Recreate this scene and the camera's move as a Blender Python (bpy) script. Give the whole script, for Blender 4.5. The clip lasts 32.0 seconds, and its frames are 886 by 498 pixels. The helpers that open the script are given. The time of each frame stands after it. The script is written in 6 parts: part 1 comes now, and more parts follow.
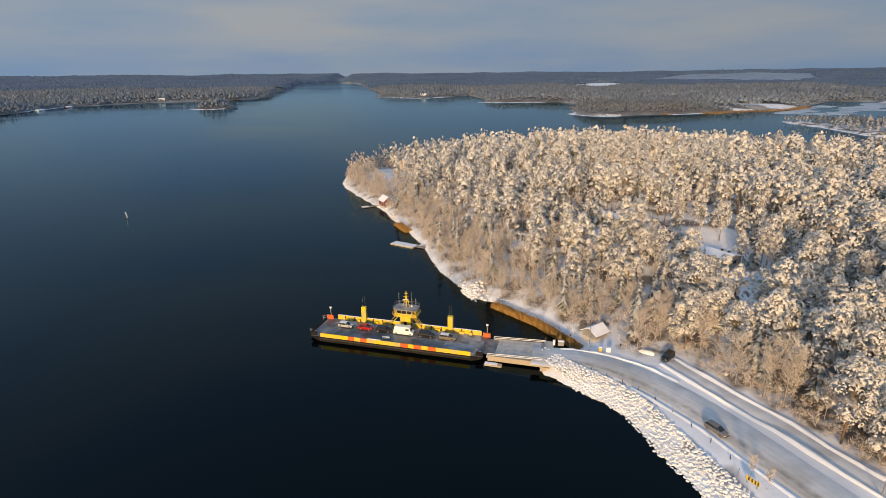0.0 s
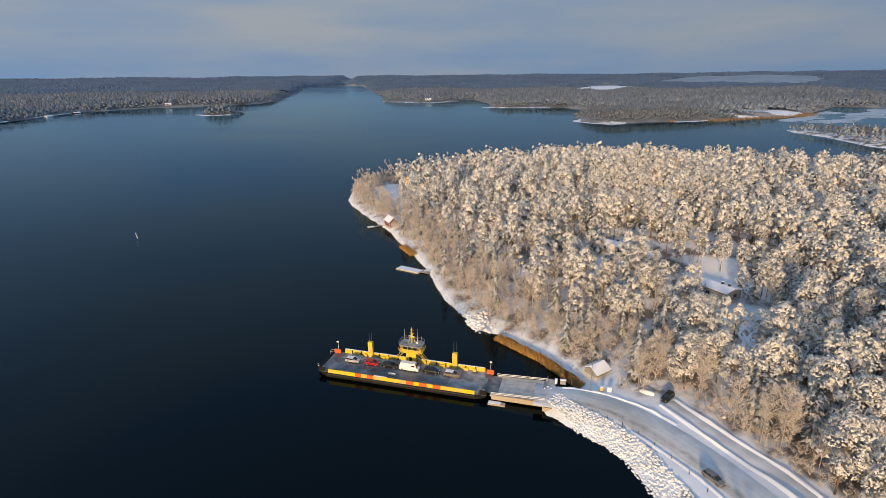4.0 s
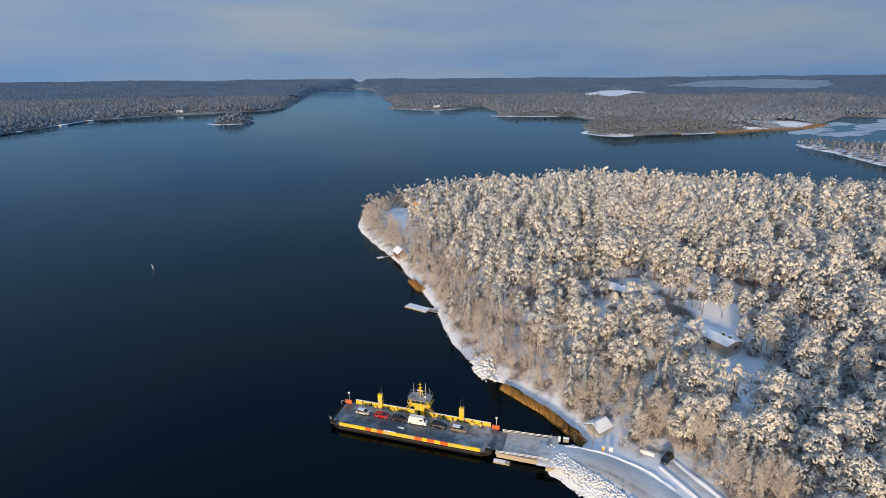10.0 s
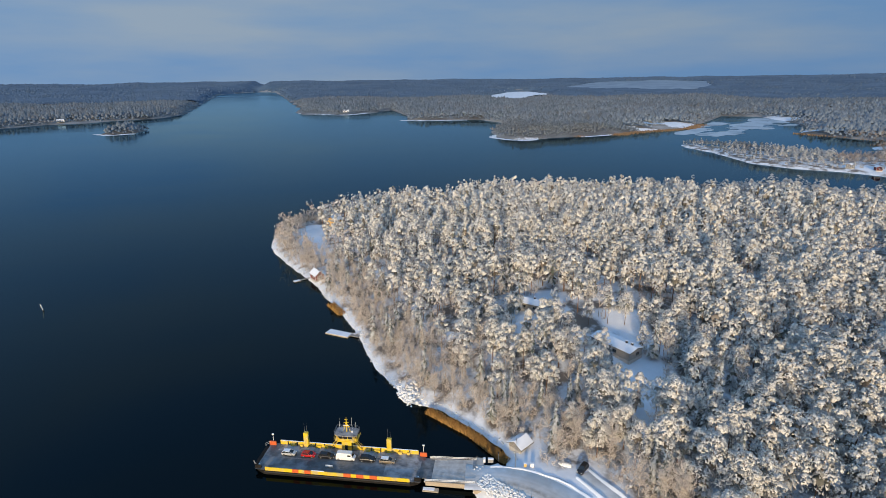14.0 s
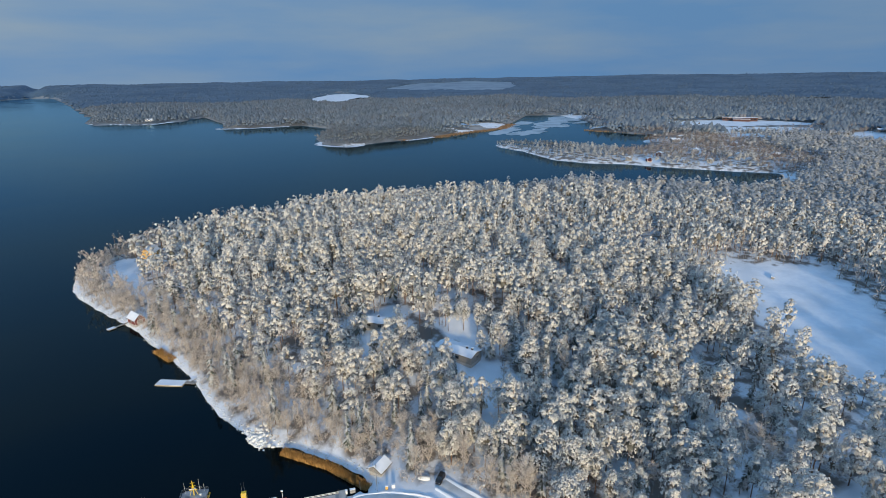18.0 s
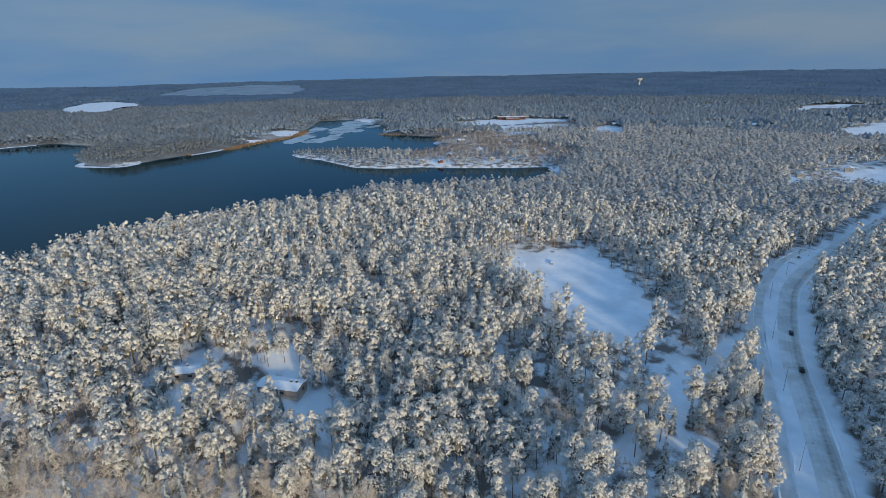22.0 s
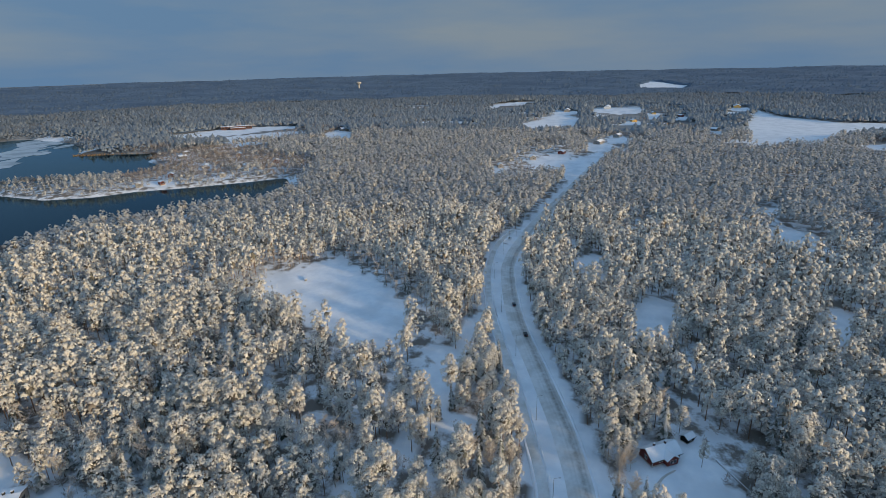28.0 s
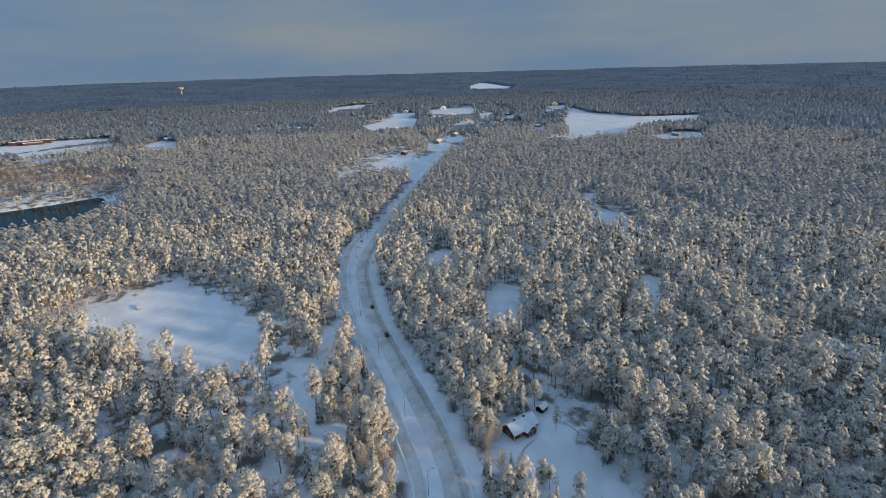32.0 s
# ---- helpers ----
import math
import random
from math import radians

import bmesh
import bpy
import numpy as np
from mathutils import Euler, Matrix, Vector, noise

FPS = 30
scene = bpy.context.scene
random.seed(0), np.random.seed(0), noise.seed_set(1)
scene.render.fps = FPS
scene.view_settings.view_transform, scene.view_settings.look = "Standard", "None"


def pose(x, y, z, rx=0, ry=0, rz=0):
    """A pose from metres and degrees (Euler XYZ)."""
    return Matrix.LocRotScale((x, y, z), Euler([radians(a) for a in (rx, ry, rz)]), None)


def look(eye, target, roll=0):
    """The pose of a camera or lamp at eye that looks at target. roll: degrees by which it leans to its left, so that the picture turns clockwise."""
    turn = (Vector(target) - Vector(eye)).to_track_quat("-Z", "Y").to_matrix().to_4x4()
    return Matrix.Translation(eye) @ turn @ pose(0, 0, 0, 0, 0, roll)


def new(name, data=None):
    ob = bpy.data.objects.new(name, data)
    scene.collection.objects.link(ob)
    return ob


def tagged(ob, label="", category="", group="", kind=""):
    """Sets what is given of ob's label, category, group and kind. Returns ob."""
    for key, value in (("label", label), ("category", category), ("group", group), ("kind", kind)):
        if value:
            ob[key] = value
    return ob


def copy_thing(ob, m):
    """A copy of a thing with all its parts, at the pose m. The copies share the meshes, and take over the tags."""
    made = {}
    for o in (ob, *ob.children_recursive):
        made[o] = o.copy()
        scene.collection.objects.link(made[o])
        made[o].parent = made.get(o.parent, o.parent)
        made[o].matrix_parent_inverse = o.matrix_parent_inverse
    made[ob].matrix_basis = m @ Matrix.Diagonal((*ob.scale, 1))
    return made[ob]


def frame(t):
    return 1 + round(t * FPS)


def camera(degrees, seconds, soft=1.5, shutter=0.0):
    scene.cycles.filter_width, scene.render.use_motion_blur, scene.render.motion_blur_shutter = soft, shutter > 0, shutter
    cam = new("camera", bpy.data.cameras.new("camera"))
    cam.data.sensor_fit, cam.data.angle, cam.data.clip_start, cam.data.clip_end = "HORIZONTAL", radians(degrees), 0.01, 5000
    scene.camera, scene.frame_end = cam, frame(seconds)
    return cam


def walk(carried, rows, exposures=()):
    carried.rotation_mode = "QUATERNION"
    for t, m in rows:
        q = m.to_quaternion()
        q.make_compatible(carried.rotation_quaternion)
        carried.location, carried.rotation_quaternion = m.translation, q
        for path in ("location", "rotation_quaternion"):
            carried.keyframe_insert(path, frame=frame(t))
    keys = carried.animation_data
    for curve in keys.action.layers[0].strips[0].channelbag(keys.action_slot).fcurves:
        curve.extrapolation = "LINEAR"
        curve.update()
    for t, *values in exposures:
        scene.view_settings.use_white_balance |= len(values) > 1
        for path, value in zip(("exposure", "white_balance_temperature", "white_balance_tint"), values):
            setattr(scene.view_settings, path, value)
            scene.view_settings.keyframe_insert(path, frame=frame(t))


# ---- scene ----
FOV = 79.37
cam = camera(FOV, 32.0, soft=0.6)


def shot(x, y, z, yaw, pitch, roll):
    return Matrix.Translation((x, y, z)) @ pose(0, 0, 0, 90 + pitch, 0, yaw) @ pose(0, 0, 0, 0, 0, roll)


# seconds, place, heading to the left, pitch, roll: the drone climbs straight up, then turns to the east
PATH = [
    (0, 0.00, -0.01, 72.26, 0.00, -18.23, -0.37),
    (1, 0.01, -0.04, 75.12, 0.16, -18.21, -0.36),
    (2, -0.02, -0.05, 78.00, 0.29, -18.19, -0.36),
    (3, -0.08, -0.04, 80.90, 0.41, -18.17, -0.37),
    (3.5, -0.10, -0.04, 82.37, 0.45, -18.17, -0.38),
    (5.5, 0.02, 0.01, 88.32, 0.74, -18.12, -0.40),
    (6, 0.04, 0.01, 89.85, 0.84, -18.10, -0.40),
    (7, 0.06, 0.00, 92.95, 0.96, -18.08, -0.39),
    (8, 0.02, -0.03, 96.03, 1.07, -18.06, -0.38),
    (9, -0.08, -0.09, 99.08, 1.19, -18.05, -0.36),
    (10, -0.18, -0.14, 102.10, 1.33, -18.04, -0.33),
    (11, -0.24, -0.13, 105.04, 1.40, -18.03, -0.32),
    (11.5, -0.25, -0.12, 106.44, 1.47, -18.03, -0.33),
    (12, -0.25, -0.11, 107.77, 1.18, -18.03, -0.34),
    (12.5, -0.25, -0.12, 109.03, -0.47, -18.03, -0.37),
    (13, -0.25, -0.15, 110.21, -2.87, -18.04, -0.40),
    (14, -0.26, -0.23, 112.44, -7.98, -18.05, -0.47),
    (14.5, -0.28, -0.27, 113.56, -10.34, -18.06, -0.51),
    (16.5, -0.50, -0.32, 118.28, -19.32, -18.13, -0.60),
    (17, -0.54, -0.39, 119.47, -21.64, -18.13, -0.62),
    (18, -0.66, -0.67, 121.88, -26.19, -18.15, -0.66),
    (19, -0.89, -1.04, 124.38, -30.79, -18.17, -0.74),
    (20, -1.23, -1.42, 126.94, -35.92, -18.21, -0.85),
    (21, -1.61, -1.73, 129.46, -41.49, -18.25, -0.96),
    (22, -1.96, -1.85, 131.79, -47.42, -18.30, -1.05),
    (23, -2.24, -1.78, 133.86, -52.63, -18.36, -1.10),
    (24, -2.38, -1.64, 135.72, -57.37, -18.41, -1.12),
    (25, -2.42, -1.55, 137.41, -61.51, -18.46, -1.13),
    (25.5, -2.44, -1.57, 138.07, -63.39, -18.49, -1.15),
    (27.5, -2.71, -1.84, 139.86, -72.52, -18.56, -1.35),
    (28, -2.81, -1.92, 140.14, -75.23, -18.58, -1.42),
    (29, -3.05, -2.09, 140.39, -80.95, -18.63, -1.55),
    (30, -3.29, -2.18, 140.46, -86.49, -18.69, -1.66),
    (30.5, -3.40, -2.20, 140.45, -88.89, -18.71, -1.70),
    (31, -3.51, -2.19, 140.42, -90.59, -18.73, -1.73),
    (31.5, -3.63, -2.17, 140.37, -91.34, -18.73, -1.75),
    (32, -3.74, -2.13, 140.32, -91.77, -18.72, -1.76),
]
EXPOSURES = [(0, 0.10, 8700, 15), (6, 0.11, 7550, 13), (12, 0.12, 6850, 9), (20, -0.09, 6100, 2), (25, -0.17, 6500, 3), (28, -0.15, 7150, 5), (32, -0.08, 7650, 8)]
walk(cam, [(t, shot(*row)) for t, *row in PATH], EXPOSURES)

# ---- light ----
SUN_FROM = 200.0   # compass bearing of the sun, degrees from north (+y) through east (+x)
SUN_UP = 11.0
world = bpy.data.worlds.new("winter_sky")
scene.world = world
world.use_nodes = True


def nodes_of(tree, keep=False):
    if not keep:
        tree.nodes.clear()

    def add(kind, **values):
        node = tree.nodes.new(kind)
        if "operation" in values:
            node.operation = values.pop("operation")
        if "data_type" in values:
            node.data_type = values.pop("data_type")
        for key, value in values.items():
            node.inputs[key.replace("_", " ")].default_value = value
        return node
    return add, tree.links.new


def build_world():
    add, link = nodes_of(world.node_tree)
    sky = add("ShaderNodeTexSky")
    sky.sky_type, sky.sun_disc = "NISHITA", False
    sky.sun_elevation, sky.sun_rotation = radians(SUN_UP), radians(SUN_FROM)
    sky.air_density, sky.dust_density, sky.ozone_density = 1.3, 1.5, 2.5
    where = add("ShaderNodeTexCoord")
    stretch = add("ShaderNodeMapping")
    stretch.inputs["Scale"].default_value = (1.2, 1.2, 7.0)
    link(where.outputs["Generated"], stretch.inputs["Vector"])
    cloud = add("ShaderNodeTexNoise", Scale=1.6, Detail=7.0, Roughness=0.52)
    link(stretch.outputs[0], cloud.inputs["Vector"])
    ramp = add("ShaderNodeValToRGB")
    ramp.color_ramp.elements[0].position, ramp.color_ramp.elements[1].position = 0.36, 0.68
    link(cloud.outputs[0], ramp.inputs[0])
    tone = add("ShaderNodeMix", data_type="RGBA")
    tone.inputs["A"].default_value = SKY_CLEAR
    tone.inputs["B"].default_value = SKY_CLOUD
    link(ramp.outputs[0], tone.inputs["Factor"])
    apart = add("ShaderNodeSeparateXYZ")
    link(where.outputs["Generated"], apart.inputs[0])
    lift = add("ShaderNodeMapRange")
    for key, value in (("From Min", 0.25), ("From Max", 1.0), ("To Min", 1.0), ("To Max", SKY_ZENITH)):
        lift.inputs[key].default_value = value
    link(apart.outputs["Z"], lift.inputs["Value"])
    both = add("ShaderNodeMix", data_type="RGBA")
    both.inputs["Factor"].default_value = SKY_COVER
    link(sky.outputs[0], both.inputs["A"])
    link(tone.outputs["Result"], both.inputs["B"])
    high = add("ShaderNodeMapRange")
    for key, value in (("From Min", 0.16), ("From Max", 0.6), ("To Min", 0.0), ("To Max", 0.45)):
        high.inputs[key].default_value = value
    link(apart.outputs["Z"], high.inputs["Value"])
    deep = add("ShaderNodeMix", data_type="RGBA")
    deep.inputs["B"].default_value = SKY_DEEP
    link(high.outputs[0], deep.inputs["Factor"])
    link(both.outputs["Result"], deep.inputs["A"])
    dim = add("ShaderNodeMath", operation="MULTIPLY")
    dim.inputs[1].default_value = SKY_STRENGTH
    link(lift.outputs[0], dim.inputs[0])
    east = add("ShaderNodeMapRange")
    for key, value in (("From Min", -0.6), ("From Max", 0.95), ("To Min", 1.06), ("To Max", 0.88)):
        east.inputs[key].default_value = value
    link(apart.outputs["X"], east.inputs["Value"])
    cover = add("ShaderNodeMath", operation="MULTIPLY")
    link(dim.outputs[0], cover.inputs[0])
    link(east.outputs[0], cover.inputs[1])
    glow = add("ShaderNodeBackground")
    link(deep.outputs["Result"], glow.inputs[0])
    link(cover.outputs[0], glow.inputs["Strength"])
    end = add("ShaderNodeOutputWorld")
    link(glow.outputs[0], end.inputs[0])


SKY_CLEAR = (1.15, 2.25, 4.2, 1)
SKY_CLOUD = (2.2, 2.85, 3.85, 1)
SKY_DEEP = (0.9, 2.1, 4.1, 1)   # clear blue overhead
SKY_COVER = 0.96
SKY_STRENGTH = 0.116
SKY_ZENITH = 1.85
build_world()
sun = new("sun", bpy.data.lights.new("sun", "SUN"))
sun.data.energy, sun.data.angle, sun.data.color = 4.5, radians(6.0), (1.0, 0.78, 0.53)
a, e = radians(SUN_FROM), radians(SUN_UP)
sun.matrix_world = look((0, 0, 300), (-math.sin(a) * math.cos(e), -math.cos(a) * math.cos(e), 300 - math.sin(e)))


# ---- materials ----
def material(name, colour, rough=0.7, second=None, scale=1.0, detail=5.0, bump=0.0, bump_scale=None, metal=0.0, contrast=(0.35, 0.65), dark=None, dark_scale=0.1):
    """Two tones mixed by noise, a third one in larger patches, and a bump."""
    mat = bpy.data.materials.new(name)
    mat.use_nodes = True
    add, link = nodes_of(mat.node_tree)
    end, skin = add("ShaderNodeOutputMaterial"), add("ShaderNodeBsdfPrincipled", Roughness=rough, Metallic=metal)
    link(skin.outputs[0], end.inputs[0])
    where = add("ShaderNodeTexCoord")
    colour4 = (*colour, 1)
    skin.inputs["Base Color"].default_value = colour4
    if second:
        tex = add("ShaderNodeTexNoise", Scale=scale, Detail=detail, Roughness=0.6)
        link(where.outputs["Object"], tex.inputs["Vector"])
        ramp = add("ShaderNodeValToRGB")
        ramp.color_ramp.elements[0].position, ramp.color_ramp.elements[1].position = contrast
        ramp.color_ramp.elements[0].color, ramp.color_ramp.elements[1].color = colour4, (*second, 1)
        link(tex.outputs[0], ramp.inputs[0])
        out = ramp.outputs[0]
        if dark:
            wide = add("ShaderNodeTexNoise", Scale=dark_scale, Detail=4.0, Roughness=0.55)
            link(where.outputs["Object"], wide.inputs["Vector"])
            step = add("ShaderNodeValToRGB")
            step.color_ramp.elements[0].position, step.color_ramp.elements[1].position = 0.45, 0.62
            link(wide.outputs[0], step.inputs[0])
            mix = add("ShaderNodeMix", data_type="RGBA")
            link(step.outputs[0], mix.inputs["Factor"])
            link(out, mix.inputs["A"])
            mix.inputs["B"].default_value = (*dark, 1)
            out = mix.outputs["Result"]
        link(out, skin.inputs["Base Color"])
    if bump:
        grain = add("ShaderNodeTexNoise", Scale=bump_scale or scale * 3, Detail=5.0)
        link(where.outputs["Object"], grain.inputs["Vector"])
        relief = add("ShaderNodeBump", Strength=min(1.0, bump), Distance=0.1)
        link(grain.outputs[0], relief.inputs["Height"])
        link(relief.outputs[0], skin.inputs["Normal"])
    return mat


def foliage_material(name, snow, green, share, brown=None, patch=0.11):
    """Boughs: some pads carry snow, some show needles or twigs, and snow lies on what faces up."""
    mat = bpy.data.materials.new(name)
    mat.use_nodes = True
    add, link = nodes_of(mat.node_tree)
    end, skin = add("ShaderNodeOutputMaterial"), add("ShaderNodeBsdfPrincipled", Roughness=0.85)
    link(skin.outputs[0], end.inputs[0])
    geo = add("ShaderNodeNewGeometry")
    split = add("ShaderNodeSeparateXYZ")
    link(geo.outputs["Normal"], split.inputs[0])
    up = add("ShaderNodeMapRange")
    up.inputs["From Min"].default_value, up.inputs["From Max"].default_value = -1.3, 0.1
    link(split.outputs["Z"], up.inputs["Value"])
    pick = add("ShaderNodeMapRange")
    pick.inputs["From Min"].default_value, pick.inputs["From Max"].default_value = share + 0.25, share - 0.25
    link(geo.outputs["Random Per Island"], pick.inputs["Value"])
    fine = add("ShaderNodeTexNoise", Scale=3.2, Detail=4.0, Roughness=0.7)
    link(geo.outputs["Position"], fine.inputs["Vector"])
    spots = add("ShaderNodeMapRange")
    spots.inputs["From Min"].default_value, spots.inputs["From Max"].default_value = 0.26, 0.52
    link(fine.outputs[0], spots.inputs["Value"])
    relief = add("ShaderNodeBump", Strength=0.6, Distance=0.25)
    link(fine.outputs[0], relief.inputs["Height"])
    link(relief.outputs[0], skin.inputs["Normal"])
    m1, m2 = add("ShaderNodeMath", operation="MULTIPLY"), add("ShaderNodeMath", operation="MULTIPLY")
    link(up.outputs[0], m1.inputs[0])
    link(pick.outputs[0], m1.inputs[1])
    link(m1.outputs[0], m2.inputs[0])
    link(spots.outputs[0], m2.inputs[1])
    wide = add("ShaderNodeTexNoise", Scale=patch, Detail=2.0)
    link(geo.outputs["Position"], wide.inputs["Vector"])
    tone = add("ShaderNodeMix", data_type="RGBA")
    tone.inputs["A"].default_value, tone.inputs["B"].default_value = (*green, 1), (*(brown or green), 1)
    step = add("ShaderNodeMapRange")
    step.inputs["From Min"].default_value, step.inputs["From Max"].default_value = 0.45, 0.62
    link(wide.outputs[0], step.inputs["Value"])
    link(step.outputs[0], tone.inputs["Factor"])
    mix = add("ShaderNodeMix", data_type="RGBA")
    link(m2.outputs[0], mix.inputs["Factor"])
    link(tone.outputs["Result"], mix.inputs["A"])
    mix.inputs["B"].default_value = (*snow, 1)
    link(mix.outputs["Result"], skin.inputs["Base Color"])
    return mat


def water_material():
    mat = bpy.data.materials.new("sea_water")
    mat.use_nodes = True
    add, link = nodes_of(mat.node_tree)
    end, both = add("ShaderNodeOutputMaterial"), add("ShaderNodeMixShader")
    depth, gloss = add("ShaderNodeBsdfDiffuse"), add("ShaderNodeBsdfGlossy")
    depth.inputs["Color"].default_value = (0.0006, 0.0016, 0.0019, 1)
    gloss.inputs["Color"].default_value = (0.57, 0.85, 1.0, 1)
    facing = add("ShaderNodeFresnel", IOR=1.21)
    link(facing.outputs[0], both.inputs[0])
    link(depth.outputs[0], both.inputs[1])
    link(gloss.outputs[0], both.inputs[2])
    link(both.outputs[0], end.inputs[0])
    where = add("ShaderNodeTexCoord")
    long = add("ShaderNodeMapping")
    long.inputs["Scale"].default_value = (0.35, 1.0, 1.0)
    long.inputs["Rotation"].default_value = (0, 0, radians(28))
    link(where.outputs["Object"], long.inputs["Vector"])
    small = add("ShaderNodeTexNoise", Scale=0.8, Detail=4.0)
    link(where.outputs["Object"], small.inputs["Vector"])
    wide = add("ShaderNodeTexNoise", Scale=0.009, Detail=5.0, Roughness=0.6, Distortion=1.2)
    link(long.outputs[0], wide.inputs["Vector"])
    calm = add("ShaderNodeMapRange")
    calm.inputs["From Min"].default_value, calm.inputs["From Max"].default_value = 0.4, 0.65
    calm.inputs["To Min"].default_value, calm.inputs["To Max"].default_value = 0.06, 0.17
    link(wide.outputs[0], calm.inputs["Value"])
    link(calm.outputs[0], gloss.inputs["Roughness"])
    relief = add("ShaderNodeBump", Strength=0.08, Distance=0.12)
    link(small.outputs[0], relief.inputs["Height"])
    link(relief.outputs[0], gloss.inputs["Normal"])
    return mat


SNOW = material("snow", (0.82, 0.84, 0.88), 0.6, (0.74, 0.77, 0.83), 0.25, bump=0.5, bump_scale=1.2, dark=(0.66, 0.69, 0.74), dark_scale=0.05)


def wood_floor(mat):
    """Among trees the snow is broken by heath and brush, by the ground's own map of the woods."""
    add, link = nodes_of(mat.node_tree, True)
    skin = next(n for n in mat.node_tree.nodes if n.type == "BSDF_PRINCIPLED")
    snow = skin.inputs["Base Color"].links[0].from_socket
    where, wood = add("ShaderNodeTexCoord"), add("ShaderNodeAttribute")
    wood.attribute_name = "wood"
    brush, wide = add("ShaderNodeTexNoise", Scale=0.9, Detail=5.0, Roughness=0.7), add("ShaderNodeTexNoise", Scale=0.12, Detail=3.0)
    for n in (brush, wide):
        link(where.outputs["Object"], n.inputs["Vector"])
    total = add("ShaderNodeMath", operation="MULTIPLY_ADD")
    link(brush.outputs[0], total.inputs[0])
    link(wide.outputs[0], total.inputs[1])
    link(wide.outputs[0], total.inputs[2])
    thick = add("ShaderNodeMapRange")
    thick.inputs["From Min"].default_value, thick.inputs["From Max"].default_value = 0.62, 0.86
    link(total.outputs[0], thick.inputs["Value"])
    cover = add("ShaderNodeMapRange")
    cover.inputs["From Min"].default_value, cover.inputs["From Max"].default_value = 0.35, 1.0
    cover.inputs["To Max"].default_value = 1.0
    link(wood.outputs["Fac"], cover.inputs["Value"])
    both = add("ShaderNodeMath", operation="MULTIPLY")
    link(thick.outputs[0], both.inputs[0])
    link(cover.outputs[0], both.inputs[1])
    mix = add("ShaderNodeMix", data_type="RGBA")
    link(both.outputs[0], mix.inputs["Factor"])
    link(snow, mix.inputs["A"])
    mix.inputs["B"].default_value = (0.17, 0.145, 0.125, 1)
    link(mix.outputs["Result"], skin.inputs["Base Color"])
    return mat


GROUND = wood_floor(material("snow_and_heath", (0.82, 0.84, 0.88), 0.6, (0.74, 0.77, 0.83), 0.25, bump=0.5, bump_scale=1.2, dark=(0.66, 0.69, 0.74), dark_scale=0.05))
WATER = water_material()
# ground below far trees, coloured dark for the shade in their gaps
SHADED_FLOOR = material("shaded_wood_ground", (0.16, 0.165, 0.17), 0.9, (0.30, 0.31, 0.32), 0.02, dark=(0.10, 0.10, 0.10), dark_scale=0.006)
PINE = foliage_material("snowy_pine_boughs", (0.74, 0.705, 0.645), (0.24, 0.22, 0.18), 1.0, (0.26, 0.21, 0.165))
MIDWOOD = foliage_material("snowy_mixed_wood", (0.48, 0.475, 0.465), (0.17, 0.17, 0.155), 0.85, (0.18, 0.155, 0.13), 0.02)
SPRUCE = foliage_material("snowy_spruce_boughs", (0.58, 0.58, 0.57), (0.09, 0.105, 0.09), 0.6, (0.10, 0.10, 0.08))
# less snowy needles, with the shade inside a crown put into their colour
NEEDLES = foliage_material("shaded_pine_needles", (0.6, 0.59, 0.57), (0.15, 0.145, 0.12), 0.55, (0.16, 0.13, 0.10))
TWIGS = foliage_material("frosted_twigs", (0.66, 0.59, 0.52), (0.34, 0.275, 0.22), 0.9, (0.28, 0.215, 0.165))
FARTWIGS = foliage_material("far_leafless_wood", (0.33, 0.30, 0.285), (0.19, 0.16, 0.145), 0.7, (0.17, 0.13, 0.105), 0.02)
UNDERWOOD = foliage_material("bare_saplings", (0.55, 0.50, 0.46), (0.20, 0.15, 0.115), 0.55, (0.15, 0.105, 0.08))
# cloud shade and distance haze are put into this dark blue-grey tone
SHADED_WOOD = foliage_material("shade_toned_far_wood", (0.175, 0.205, 0.232), (0.09, 0.11, 0.124), 0.7, (0.125, 0.122, 0.12), 0.008)
# the haze of the distance is mixed into these boughs' blue-grey
HAZE_WOOD = foliage_material("haze_toned_snowy_wood", (0.215, 0.252, 0.285), (0.135, 0.16, 0.18), 0.85, (0.13, 0.125, 0.12), 0.008)
# aerial haze is coloured into the woods at the horizon: slate-blue tones
HAZE_CANOPY = material("haze_blue_canopy", (0.056, 0.105, 0.168), 0.9, (0.095, 0.15, 0.218), 0.02, detail=8.0, dark=(0.042, 0.085, 0.145), dark_scale=0.0035)
HAZE_TREETOPS = foliage_material("haze_blue_treetops", (0.10, 0.15, 0.21), (0.066, 0.108, 0.162), 0.7, (0.076, 0.115, 0.162), 0.003)
BARK = material("pine_bark", (0.11, 0.07, 0.045), 0.9, (0.22, 0.12, 0.065), 3.0, bump=0.6)
PALE_BARK = material("pale_bark", (0.2, 0.17, 0.14), 0.9, (0.4, 0.36, 0.32), 4.0)
